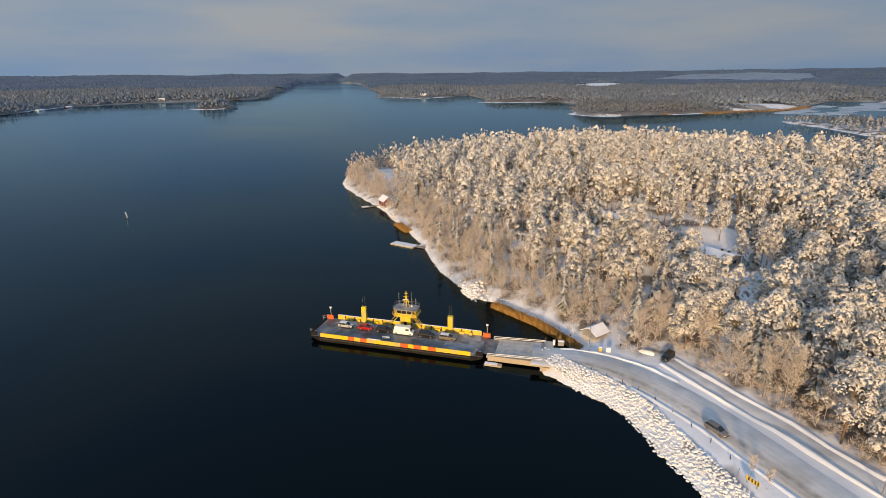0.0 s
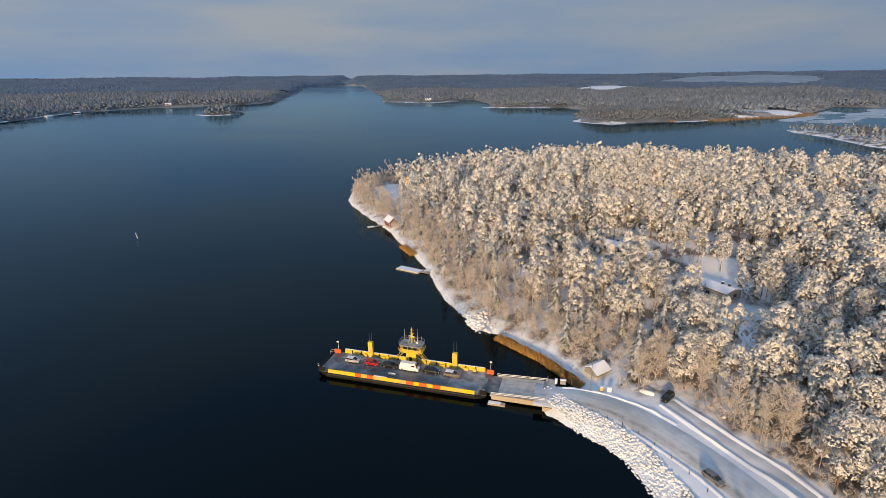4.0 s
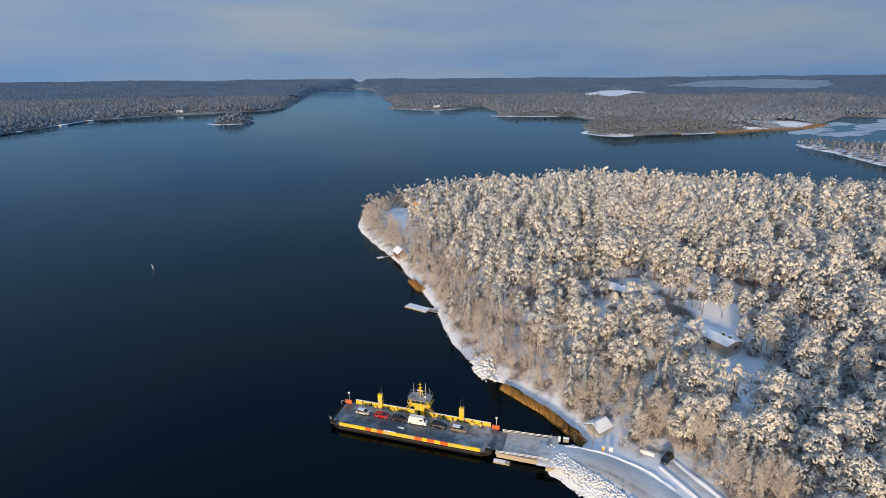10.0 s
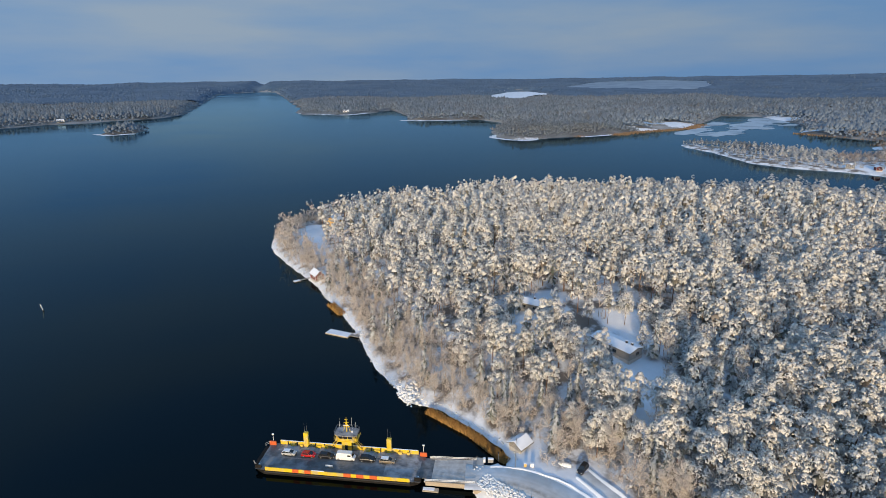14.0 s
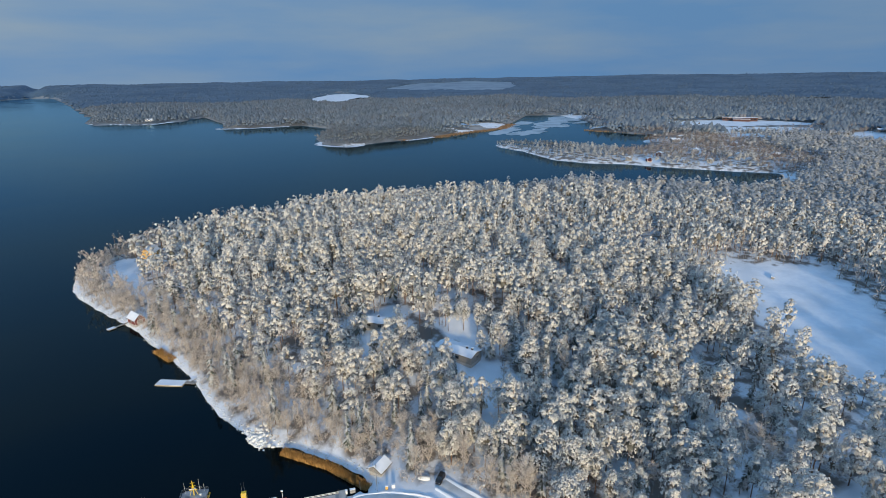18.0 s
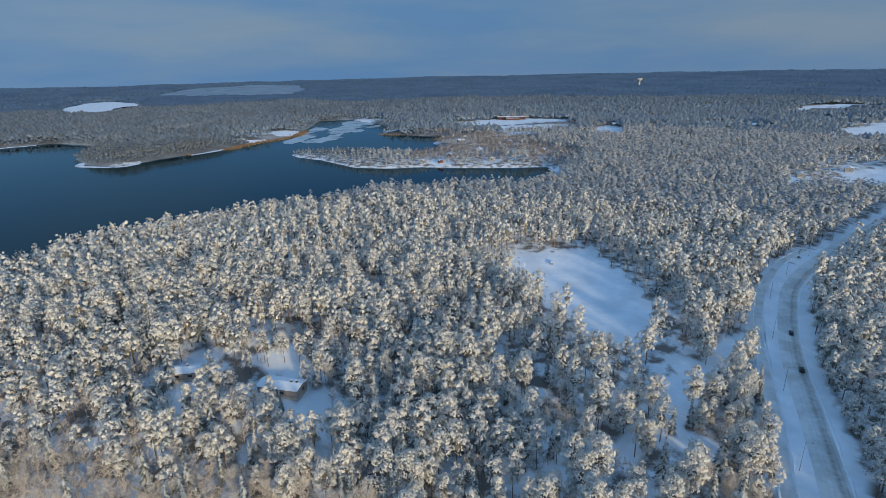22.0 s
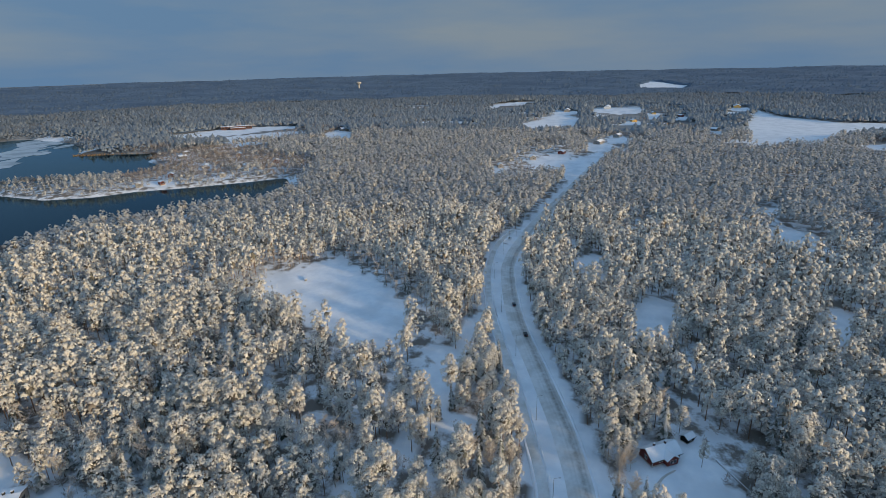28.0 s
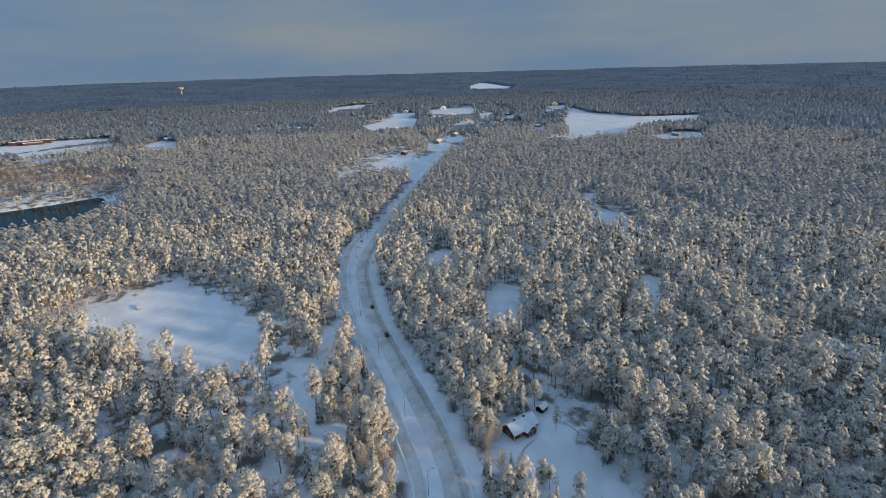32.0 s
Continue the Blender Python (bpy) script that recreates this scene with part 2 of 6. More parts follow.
def road_material():
    """Packed snow with softly worn wheel tracks along the road's own offset."""
    mat = material("packed_snow_road", (0.64, 0.64, 0.645), 0.75, (0.73, 0.73, 0.74), 0.35, bump=0.3, dark=(0.54, 0.53, 0.52), dark_scale=0.09)
    add, link = nodes_of(mat.node_tree, True)
    skin = next(n for n in mat.node_tree.nodes if n.type == "BSDF_PRINCIPLED")
    packed = skin.inputs["Base Color"].links[0].from_socket
    where, across = add("ShaderNodeTexCoord"), add("ShaderNodeAttribute")
    across.attribute_name = "across"
    wander = add("ShaderNodeTexNoise", Scale=0.05, Detail=3.0)
    grit = add("ShaderNodeTexNoise", Scale=0.5, Detail=5.0, Roughness=0.65)
    for n in (wander, grit):
        link(where.outputs["Object"], n.inputs["Vector"])
    shift = add("ShaderNodeMath", operation="MULTIPLY_ADD")
    shift.inputs[1].default_value = 1.6
    link(wander.outputs[0], shift.inputs[0])
    link(across.outputs["Fac"], shift.inputs[2])
    ramp = add("ShaderNodeValToRGB")
    scaled = add("ShaderNodeMapRange")
    scaled.inputs["From Min"].default_value, scaled.inputs["From Max"].default_value = -4.2, 5.8
    link(shift.outputs[0], scaled.inputs["Value"])
    bar = ramp.color_ramp
    stops = ((0.0, 0.0), (0.08, 0.1), (0.15, 0.6), (0.21, 0.45), (0.28, 0.85), (0.34, 0.75), (0.41, 0.35), (0.47, 0.15), (0.53, 0.3), (0.60, 0.06), (0.68, 0.18), (0.76, 0.06), (0.90, 0.03), (1.0, 0.0))
    for p, v in stops[1:-1]:
        bar.elements.new(p).color = (v, v, v, 1)
    bar.elements[0].color = bar.elements[-1].color = (0, 0, 0, 1)
    link(scaled.outputs[0], ramp.inputs[0])
    patchy = add("ShaderNodeMapRange")
    patchy.inputs["From Min"].default_value, patchy.inputs["From Max"].default_value = 0.3, 0.7
    patchy.inputs["To Min"].default_value = 0.25
    link(grit.outputs[0], patchy.inputs["Value"])
    worn = add("ShaderNodeMath", operation="MULTIPLY")
    link(ramp.outputs[0], worn.inputs[0])
    link(patchy.outputs[0], worn.inputs[1])
    mix = add("ShaderNodeMix", data_type="RGBA")
    link(worn.outputs[0], mix.inputs["Factor"])
    link(packed, mix.inputs["A"])
    mix.inputs["B"].default_value = (0.19, 0.17, 0.145, 1)
    link(mix.outputs["Result"], skin.inputs["Base Color"])
    return mat


ROAD = road_material()
PATH_SNOW = material("packed_path_snow", (0.64, 0.64, 0.645), 0.75, (0.73, 0.73, 0.74), 0.35, bump=0.3, dark=(0.52, 0.51, 0.495), dark_scale=0.09)
TRACK = material("worn_wheel_track", (0.34, 0.32, 0.30), 0.7, (0.52, 0.505, 0.49), 0.6, bump=0.3)
YELLOW = material("ferry_yellow_paint", (0.78, 0.52, 0.015), 0.5, (0.62, 0.42, 0.03), 0.8, bump=0.05, dark=(0.50, 0.40, 0.16), dark_scale=0.5)
ORANGE = material("orange_paint", (0.66, 0.12, 0.025), 0.55, (0.5, 0.10, 0.03), 1.2)
BLACK = material("black_hull_paint", (0.010, 0.010, 0.010), 0.75, (0.022, 0.019, 0.017), 0.7)
DECK = material("wet_steel_deck", (0.05, 0.052, 0.056), 0.35, (0.12, 0.125, 0.13), 0.35, bump=0.15, dark=(0.19, 0.195, 0.205), dark_scale=0.3)
next(n for n in BLACK.node_tree.nodes if n.type == "BSDF_PRINCIPLED").inputs["Specular IOR Level"].default_value = 0.12
SLUSH = material("grey_slush", (0.25, 0.245, 0.25), 0.6, (0.10, 0.10, 0.105), 0.5, contrast=(0.4, 0.62), bump=0.3, dark=(0.36, 0.36, 0.37), dark_scale=0.3)
WHITE = material("white_paint", (0.78, 0.78, 0.76), 0.5, (0.7, 0.7, 0.69), 1.5)
GLASS = material("dark_window_glass", (0.015, 0.02, 0.025), 0.06)
STEEL = material("grey_galvanised_steel", (0.32, 0.33, 0.34), 0.45, (0.24, 0.25, 0.26), 2.0, metal=0.6)
CONCRETE = material("concrete", (0.36, 0.35, 0.33), 0.85, (0.46, 0.45, 0.43), 0.8, bump=0.3)
RUBBER = material("black_rubber", (0.02, 0.02, 0.02), 0.85, (0.03, 0.03, 0.03), 4.0)
STONE = material("snowy_riprap_stone", (0.8, 0.79, 0.77), 0.7, (0.34, 0.32, 0.30), 1.6, contrast=(0.55, 0.68), bump=0.5)
REED = material("dry_reeds", (0.32, 0.17, 0.05), 0.9, (0.48, 0.29, 0.1), 1.2)
FAR_REED = material("dull_brown_reeds", (0.15, 0.10, 0.065), 0.9, (0.21, 0.15, 0.10), 0.2)
RED_WOOD = material("falu_red_boards", (0.17, 0.03, 0.022), 0.8, (0.13, 0.024, 0.018), 2.0)
OCHRE_WOOD = material("yellow_boards", (0.66, 0.42, 0.14), 0.8, (0.58, 0.36, 0.12), 2.0)
GREY_WOOD = material("grey_boards", (0.30, 0.29, 0.27), 0.85, (0.22, 0.21, 0.2), 2.5)
PLANK = material("pale_planks", (0.42, 0.35, 0.26), 0.8, (0.34, 0.28, 0.21), 3.0)
LAKE_ICE = material("grey_lake_ice", (0.22, 0.28, 0.35), 0.6, (0.15, 0.20, 0.26), 0.01, contrast=(0.4, 0.65))
ICE = material("snow_covered_ice", (0.42, 0.50, 0.57), 0.4, (0.24, 0.31, 0.37), 0.02, contrast=(0.5, 0.6))


# ---- mesh helpers ----
def mesh_of(name, verts, tris, mats, index=None, smooth=False):
    """A mesh from numpy arrays of vertices and triangles."""
    me = bpy.data.meshes.new(name)
    verts, tris = np.asarray(verts, np.float32), np.asarray(tris, np.int32)
    me.vertices.add(len(verts))
    me.vertices.foreach_set("co", verts.ravel())
    me.loops.add(tris.size)
    me.loops.foreach_set("vertex_index", tris.ravel())
    me.polygons.add(len(tris))
    me.polygons.foreach_set("loop_start", np.arange(0, tris.size, tris.shape[1], dtype=np.int32))
    if index is not None:
        me.polygons.foreach_set("material_index", np.asarray(index, np.int32))
    for m in mats:
        me.materials.append(m)
    me.update(calc_edges=True)
    if smooth:
        me.shade_smooth()
    return me


def part(name, bm, mat, parent, label=""):
    """Links a bmesh as one mesh object under a thing or a part."""
    me = bpy.data.meshes.new(name)
    bm.normal_update()
    bm.to_mesh(me)
    bm.free()
    me.materials.append(mat)
    ob = new(name, me)
    ob.parent = parent
    if label:
        ob["label"] = label
    return ob


def thing(name, m, label, category, group="", kind=""):
    ob = new(name)
    ob.matrix_world = m
    return tagged(ob, label, category, group, kind)


def box(x0, y0, z0, x1, y1, z1, bevel=0.0, bm=None):
    bm = bm or bmesh.new()
    made = bmesh.ops.create_cube(bm, size=1.0)["verts"]
    bmesh.ops.transform(bm, matrix=Matrix.Translation(((x0 + x1) / 2, (y0 + y1) / 2, (z0 + z1) / 2)) @ Matrix.Diagonal((x1 - x0, y1 - y0, z1 - z0, 1)), verts=made)
    if bevel:
        edges = list({ed for v in made for ed in v.link_edges})
        bmesh.ops.bevel(bm, geom=edges, offset=bevel, segments=1, affect="EDGES")
    return bm


def tube(p, q, r0, r1=None, sides=6, bm=None):
    bm = bm or bmesh.new()
    p, q = Vector(p), Vector(q)
    turn = (q - p).to_track_quat("Z", "Y").to_matrix().to_4x4()
    bmesh.ops.create_cone(bm, cap_ends=True, segments=sides, radius1=r0, radius2=r0 if r1 is None else r1, depth=(q - p).length,
                          matrix=Matrix.Translation((p + q) / 2) @ turn)
    return bm


def prism(outline, z0, z1, bm=None):
    """An upright prism over an outline of (x, y)."""
    bm = bm or bmesh.new()
    low = [bm.verts.new((x, y, z0)) for x, y in outline]
    high = [bm.verts.new((x, y, z1)) for x, y in outline]
    n = len(outline)
    bm.faces.new(low[::-1])
    bm.faces.new(high)
    for i in range(n):
        bm.faces.new((low[i], low[(i + 1) % n], high[(i + 1) % n], high[i]))
    return bm


def loft(sections, bm=None):
    """Skin through closed rings of equal length, capped at both ends."""
    bm = bm or bmesh.new()
    rings = [[bm.verts.new(p) for p in ring] for ring in sections]
    n = len(rings[0])
    for a, b in zip(rings, rings[1:]):
        for i in range(n):
            bm.faces.new((a[i], a[(i + 1) % n], b[(i + 1) % n], b[i]))
    bm.faces.new(rings[0][::-1])
    bm.faces.new(rings[-1])
    bmesh.ops.recalc_face_normals(bm, faces=bm.faces)
    return bm


# ---- plan of land and water ----
SOUTH_SHORE = [(25, 121), (30, 114), (36, 107.5), (40.5, 100), (42.5, 92), (44.5, 85), (46.5, 79), (49, 70), (56, 48), (72, 22), (92, -8), (98, -60),
               (80, -220), (-60, -700), (-500, -2200), (-900, -5200), (5200, -5200), (5200, 5200), (-900, 5200), (-850, 4450)]
NORTH_SHORE = [(-634, 4266), (-223, 2050), (-206, 1800), (-58, 1690), (40, 1790), (90, 1900), (128, 1540), (106, 1435), (180, 1420), (295, 1414),
               (335, 1290), (350, 1171), (257, 1113), (244, 995), (272, 947), (303, 952), (404, 981), (431, 989), (560, 1040), (671, 1078),
               (800, 1200), (960, 1370), (1040, 1330), (990, 1150), (919, 1025), (818, 931), (866, 778), (769, 730)]
INLET_SHORE = [(720, 645), (640, 640), (610, 680), (575, 750), (530, 820), (509, 826), (500, 790), (506, 730), (492, 632), (515, 583), (553, 552), (584, 500),
               (601, 478), (630, 441), (664, 404), (654, 392), (612, 364), (562, 350), (514, 356), (480, 394), (430, 430), (392, 466), (365, 476), (323, 470), (270, 478), (200, 486)]
CAPE_SHORE = [(120, 478), (65, 477), (20, 470), (-20, 460), (-48, 432), (-64, 412), (-71, 394), (-69, 365), (-62, 345), (-47, 315), (-31, 285), (-24, 264),
              (-14, 239), (-8, 221), (-6.5, 212), (-1, 192), (5, 180), (8, 171), (10, 165), (16, 163), (21, 160), (27, 152), (33, 144), (38, 135), (37, 128.5), (26, 127.5)]
MAIN = SOUTH_SHORE + NORTH_SHORE + INLET_SHORE + CAPE_SHORE
WEST = [(-853, 1022), (-830, 900), (-900, 600), (-1500, 200), (-2600, -300), (-5200, -1000), (-5200, 5200), (-780, 5200), (-790, 4450), (-965, 3851), (-800, 3000),
        (-560, 1780), (-609, 1659), (-814, 1495), (-902, 1334), (-874, 1137)]
ISLET = [(-552, 1225), (-520, 1205), (-486, 1225), (-480, 1300), (-505, 1345), (-545, 1300)]
CARRIAGE = [(23, 123.6), (38, 119.5), (48, 111), (56, 98.5), (61.5, 86), (67, 72), (80, 44), (99, 18), (119, 0), (140, -9), (177, -2), (216, 10), (277, 29.5),
            (345, 43.5), (380, 46), (412, 44.5), (470, 38), (530, 28), (640, 9), (760, -12), (880, -40), (1000, -75)]
CYCLEWAY = [(57, 119.5), (64, 104), (70, 93), (75, 80), (90, 52), (108, 30), (124, 13), (140, 3.5), (177, 12), (219, 24.5), (283, 44.5), (348, 58), (410, 61), (455, 54)]
SIDE_PATH = [(118, 72), (143, 62), (166, 56), (187, 52), (207, 51), (243, 49.5), (275, 50)]
# open ground without trees: x, y, half length, half width, turn in degrees
OPEN = [(216, -203, 15, 9, 30),
        (152, -46, 23, 11, 68), (138, -50, 17, 11, 68), (168, -46, 11, 8, 0), (160, -33, 14, 8, 12), (173, -36, 9, 7, -56), (182, -47, 6, 5, 0), (150, -91, 9, 5, 80), (90, 174, 11, 7, -60), (103, 189, 13, 6, -75), (69, 208.4, 8, 4, -40), (77, 216, 7, 4, -30), (93, 153, 17, 6.5, 68), (92, 163, 9, 11, 0), (62, 196, 12, 6, 70),
        (-40, 371, 40, 7, 102), (-33, 294, 9, 6, 60), (-27, 387, 16, 7, 95), (228, 58, 12, 8, 60), (176, 41, 8, 5, 60), (205, 60, 10, 6, 0), (42, 131, 7, 4, 60), 
        (1050, -310, 90, 20, -85), (975, -478, 60, 26, -75),
        (1730, -110, 90, 60, -20), (650, 385, 22, 8, 60), (588, 558, 22, 12, -50), (790, 690, 40, 14, -60), (1190, 800, 130, 60, -50), (2100, 250, 200, 40, -30), (2300, 900, 160, 40, -60), (1800, 1500, 160, 40, -40), (2400, 1700, 200, 40, -50), (2900, 600, 260, 50, -80), (3950, -450, 200, 50, 80), (3200, -300, 240, 60, 80), (2500, -900, 220, 60, 60), (1500, 1900, 180, 40, -30), (3600, 1500, 300, 50, -60), (2050, 620, 120, 30, -70)]
# fields and glades of a firmer shape: outlines of (x, y)
GLADES = [
    [(281, 203), (314, 204), (334, 188), (358, 176), (330, 146), (302, 115), (277, 95), (246, 84), (231, 90), (230, 106), (246, 143), (260, 182)],
    [(305, -38), (323, -47), (319, -59), (300, -60), (262, -51), (256, -40), (262, -33)],
    [(316, -141), (328, -148), (318, -156), (306, -153), (274, -134), (275, -125)],
    [(468, -150), (500, -169), (488, -190), (452, -190), (412, -168), (414, -146)],
    [(378, 0), (402, -13), (395, -24), (350, -18), (338, -2)],
    [(548, -163), (573, -179), (571, -196), (514, -172), (500, -152)],
    [(1696, -470), (1504, -462), (1353, -546), (1362, -724), (1150, -592), (1075, -436), (930, -350), (975, -275), (1250, -330)],
    [(826, 78), (872, 52), (842, 16), (915, -38), (840, -30), (740, -12), (690, 8), (720, 38), (770, 64)],
    [(1317, 144), (1676, 78), (1543, 10), (1220, 14), (1180, 112)],
    [(3468, -303), (3750, -404), (3364, -552), (3050, -490), (3010, -275)],
    [(1053, 800), (1112, 740), (1151, 629), (1040, 560), (985, 610), (940, 680)],
    [(1065, 540), (1126, 504), (990, 440), (950, 472)],
]
# yards round the houses by the inlet and along the road
YARDS = [(630, 562), (697, 555), (697, 548), (585, 539), (776, 662), (710, 492), (757, 470), (876, 625), (639, 484), (742, 600), (812, 575), (820, 690), (1023, -31), (895, 30), (841, 72), (769, 112)]
OPEN += [(x, y, 15, 10, -45) for x, y in YARDS]
# open gardens on the landing's side of the village houses
for x, y, deep, wide in ((895, 30, 40, 13), (1023, -31, 50, 20), (1111, -68, 48, 17), (769, 112, 26, 11), (1143, 526, 45, 17), (1226, -265, 34, 14), (1764, 50, 75, 38), (1832, -73, 80, 46), (1771, -433, 60, 30), (1640, -190, 60, 18), (1560, -250, 50, 16), (1477, -126, 50, 18)):
    OPEN.append((x - deep * 0.75, y + 0.05 * deep, deep, wide, math.degrees(math.atan2(y, x))))
spots = random.Random(31)
for k in range(46):
    far, way = spots.uniform(1150, 2400), radians(spots.uniform(20, 112))
    OPEN.append((far * math.sin(way), far * math.cos(way), spots.uniform(24, 90), spots.uniform(10, 28), 90 - math.degrees(way) + spots.uniform(60, 120)))
OPEN = [o for o in OPEN if math.hypot(o[0], o[1]) < 2450]
# light stands where only some of the trees grow
SPARSE = [(264, 124, 62, 36, 52), (215, 70, 36, 16, 10), (96, 196, 26, 16, 30), (150, 45, 30, 10, -15), (205, -50, 16, 12, 0), (-45, 385, 10, 22, 0),  (1010, -50, 130, 70, 0), (1300, -150, 200, 120, 0), (1720, -150, 260, 120, 0), (880, 60, 110, 50, 0)]
# stands a little lighter than the rest
LIGHT = [(200, 112, 52, 34, 55), (176, -58, 26, 18, 0)]
# low bare trees, in damp ground and round the village
BARE = [(700, 560, 120, 95, -40), (820, 640, 100, 90, -40), (720, 425, 75, 45, 30), (1110, 600, 90, 70, -60), (900, 850, 50, 80, -30), (330, 470, 60, 14, 5), (760, 60, 90, 40, -10), (1420, -120, 330, 110, -5)]
LAKES = [(830, 2900, 500, 140, 70), (1850, 3500, 600, 430, 50)]


def inside_ellipse(x, y, spots, grow=0.0):
    hit = np.zeros(np.shape(x), bool)
    for cx, cy, a, b, turn in spots:
        c, s = math.cos(radians(turn)), math.sin(radians(turn))
        u, v = (x - cx) * c + (y - cy) * s, -(x - cx) * s + (y - cy) * c
        edge = 1 + 0.16 * np.sin(3 * np.arctan2(v / b, u / a) + cx) + 0.08 * np.sin(7 * np.arctan2(v / b, u / a) + cy)
        hit |= (u / (a + grow)) ** 2 + (v / (b + grow)) ** 2 < edge
    return hit


def open_ground(x, y, grow=0.0):
    """Fields, glades and yards, widened by grow metres."""
    hit = inside_ellipse(x, y, OPEN, grow)
    wave = 2.5 * np.sin(x * 0.31 + y * 0.17) + 2.0 * np.sin(y * 0.43 - x * 0.11)
    for line in GLADES:
        c = np.mean(line, 0)
        size = max(math.hypot(a - c[0], b - c[1]) for a, b in line)
        close = np.hypot(x - c[0], y - c[1]) < size + grow + 10
        d = line_distance(x[close], y[close], line, True)
        d = np.where(inside_outline(x[close], y[close], line), -d, d)
        hit[close] |= d + wave[close] * min(1.0, size / 90) < grow
    return hit


def inside_outline(x, y, line):
    odd = np.zeros(np.shape(x), bool)
    for (ax, ay), (bx, by) in zip(line, line[1:] + line[:1]):
        if ay != by:
            odd ^= ((ay > y) != (by > y)) & (x < (bx - ax) * (y - ay) / (by - ay) + ax)
    return odd


def line_distance(x, y, line, closed=False):
    best = np.full(np.shape(x), 1e9)
    pairs = zip(line, line[1:] + line[:1]) if closed else zip(line, line[1:])
    for (ax, ay), (bx, by) in pairs:
        dx, dy = bx - ax, by - ay
        t = np.clip(((x - ax) * dx + (y - ay) * dy) / (dx * dx + dy * dy), 0, 1)
        best = np.minimum(best, (x - ax - t * dx) ** 2 + (y - ay - t * dy) ** 2)
    return np.sqrt(best)


def inland(x, y):
    """Distance to the shore, positive on land."""
    best = np.full(np.shape(x), -1e9)
    for line in (MAIN, WEST, ISLET):
        d = line_distance(x, y, line, True)
        best = np.maximum(best, np.where(inside_outline(x, y, line), d, -d))
    return best


def waves(x, y, size, seed):
    """Smooth cheap noise between -1 and 1."""
    r = np.random.RandomState(seed)
    total = 0
    for k in range(5):
        a, p = r.uniform(0, 6.28, 2)
        w = 6.28 / (size * r.uniform(0.6, 1.7))
        total = total + np.sin((x * math.cos(a) + y * math.sin(a)) * w + p + 1.3 * np.sin((y * math.cos(a) - x * math.sin(a)) * w * 0.7 + p))
    return total / 5


def height(x, y):
    """Height of the ground over the sea."""
    x, y = np.asarray(x, float), np.asarray(y, float)
    d = inland(x, y) + 1.2 * waves(x, y, 14, 3)
    r = np.hypot(x, y)
    land = 1.7 * (1 - np.exp(-np.maximum(d, 0) / 3.5)) + 1.2 * (1 - np.exp(-np.maximum(d, 0) / 30))
    hill = 17 * np.exp(-((x - 95) / 90) ** 2 - ((y - 275) / np.where(y < 275, 108, 145)) ** 2) + 8 * np.exp(-((x - 260) / 120) ** 2 - ((y - 330) / 110) ** 2)
    rough = 0.5 * waves(x, y, 40, 5) + np.clip((r - 500) / 900, 0, 1) * (6 + 8 * waves(x, y, 700, 8))
    bearing = np.degrees(np.arctan2(x, y))
    rim = np.interp(bearing, (-60, 15, 45, 75, 140), (50, 54, 76, 84, 70))
    rise = rim * np.clip((r - 2600) / 2300, 0, 1) ** 1.6
    z = land + np.clip((d - 3) / 30, 0, 1) * (hill + rough) + np.clip(d / 120, 0, 1) * rise
    near = np.minimum(line_distance(x, y, CARRIAGE) - 6.5, line_distance(x, y, CYCLEWAY) - 3.5)
    flat = np.clip(1 - near / 14, 0, 1) * (r < 1100)
    z = z * (1 - flat) + flat * 2.45
    z = np.where(inside_ellipse(x, y, LAKES[:1], 70.0), np.minimum(z, 7.0), z)
    z = np.where(d > 0, z, np.maximum(d * 0.35, -3))
    edge = np.clip((line_distance(x, y, CARRIAGE) - 4.5) / 4, 0, 1)
    slope = np.clip(d / 5.0, 0, 1) * 2.45
    return np.where((d > 0) & (d < 7) & (near < 12), np.minimum(z, slope * edge + 2.45 * (1 - edge)), z)


def steps(*runs):
    return np.unique(np.concatenate([np.arange(a, b + 0.1, s) for a, b, s in runs]))


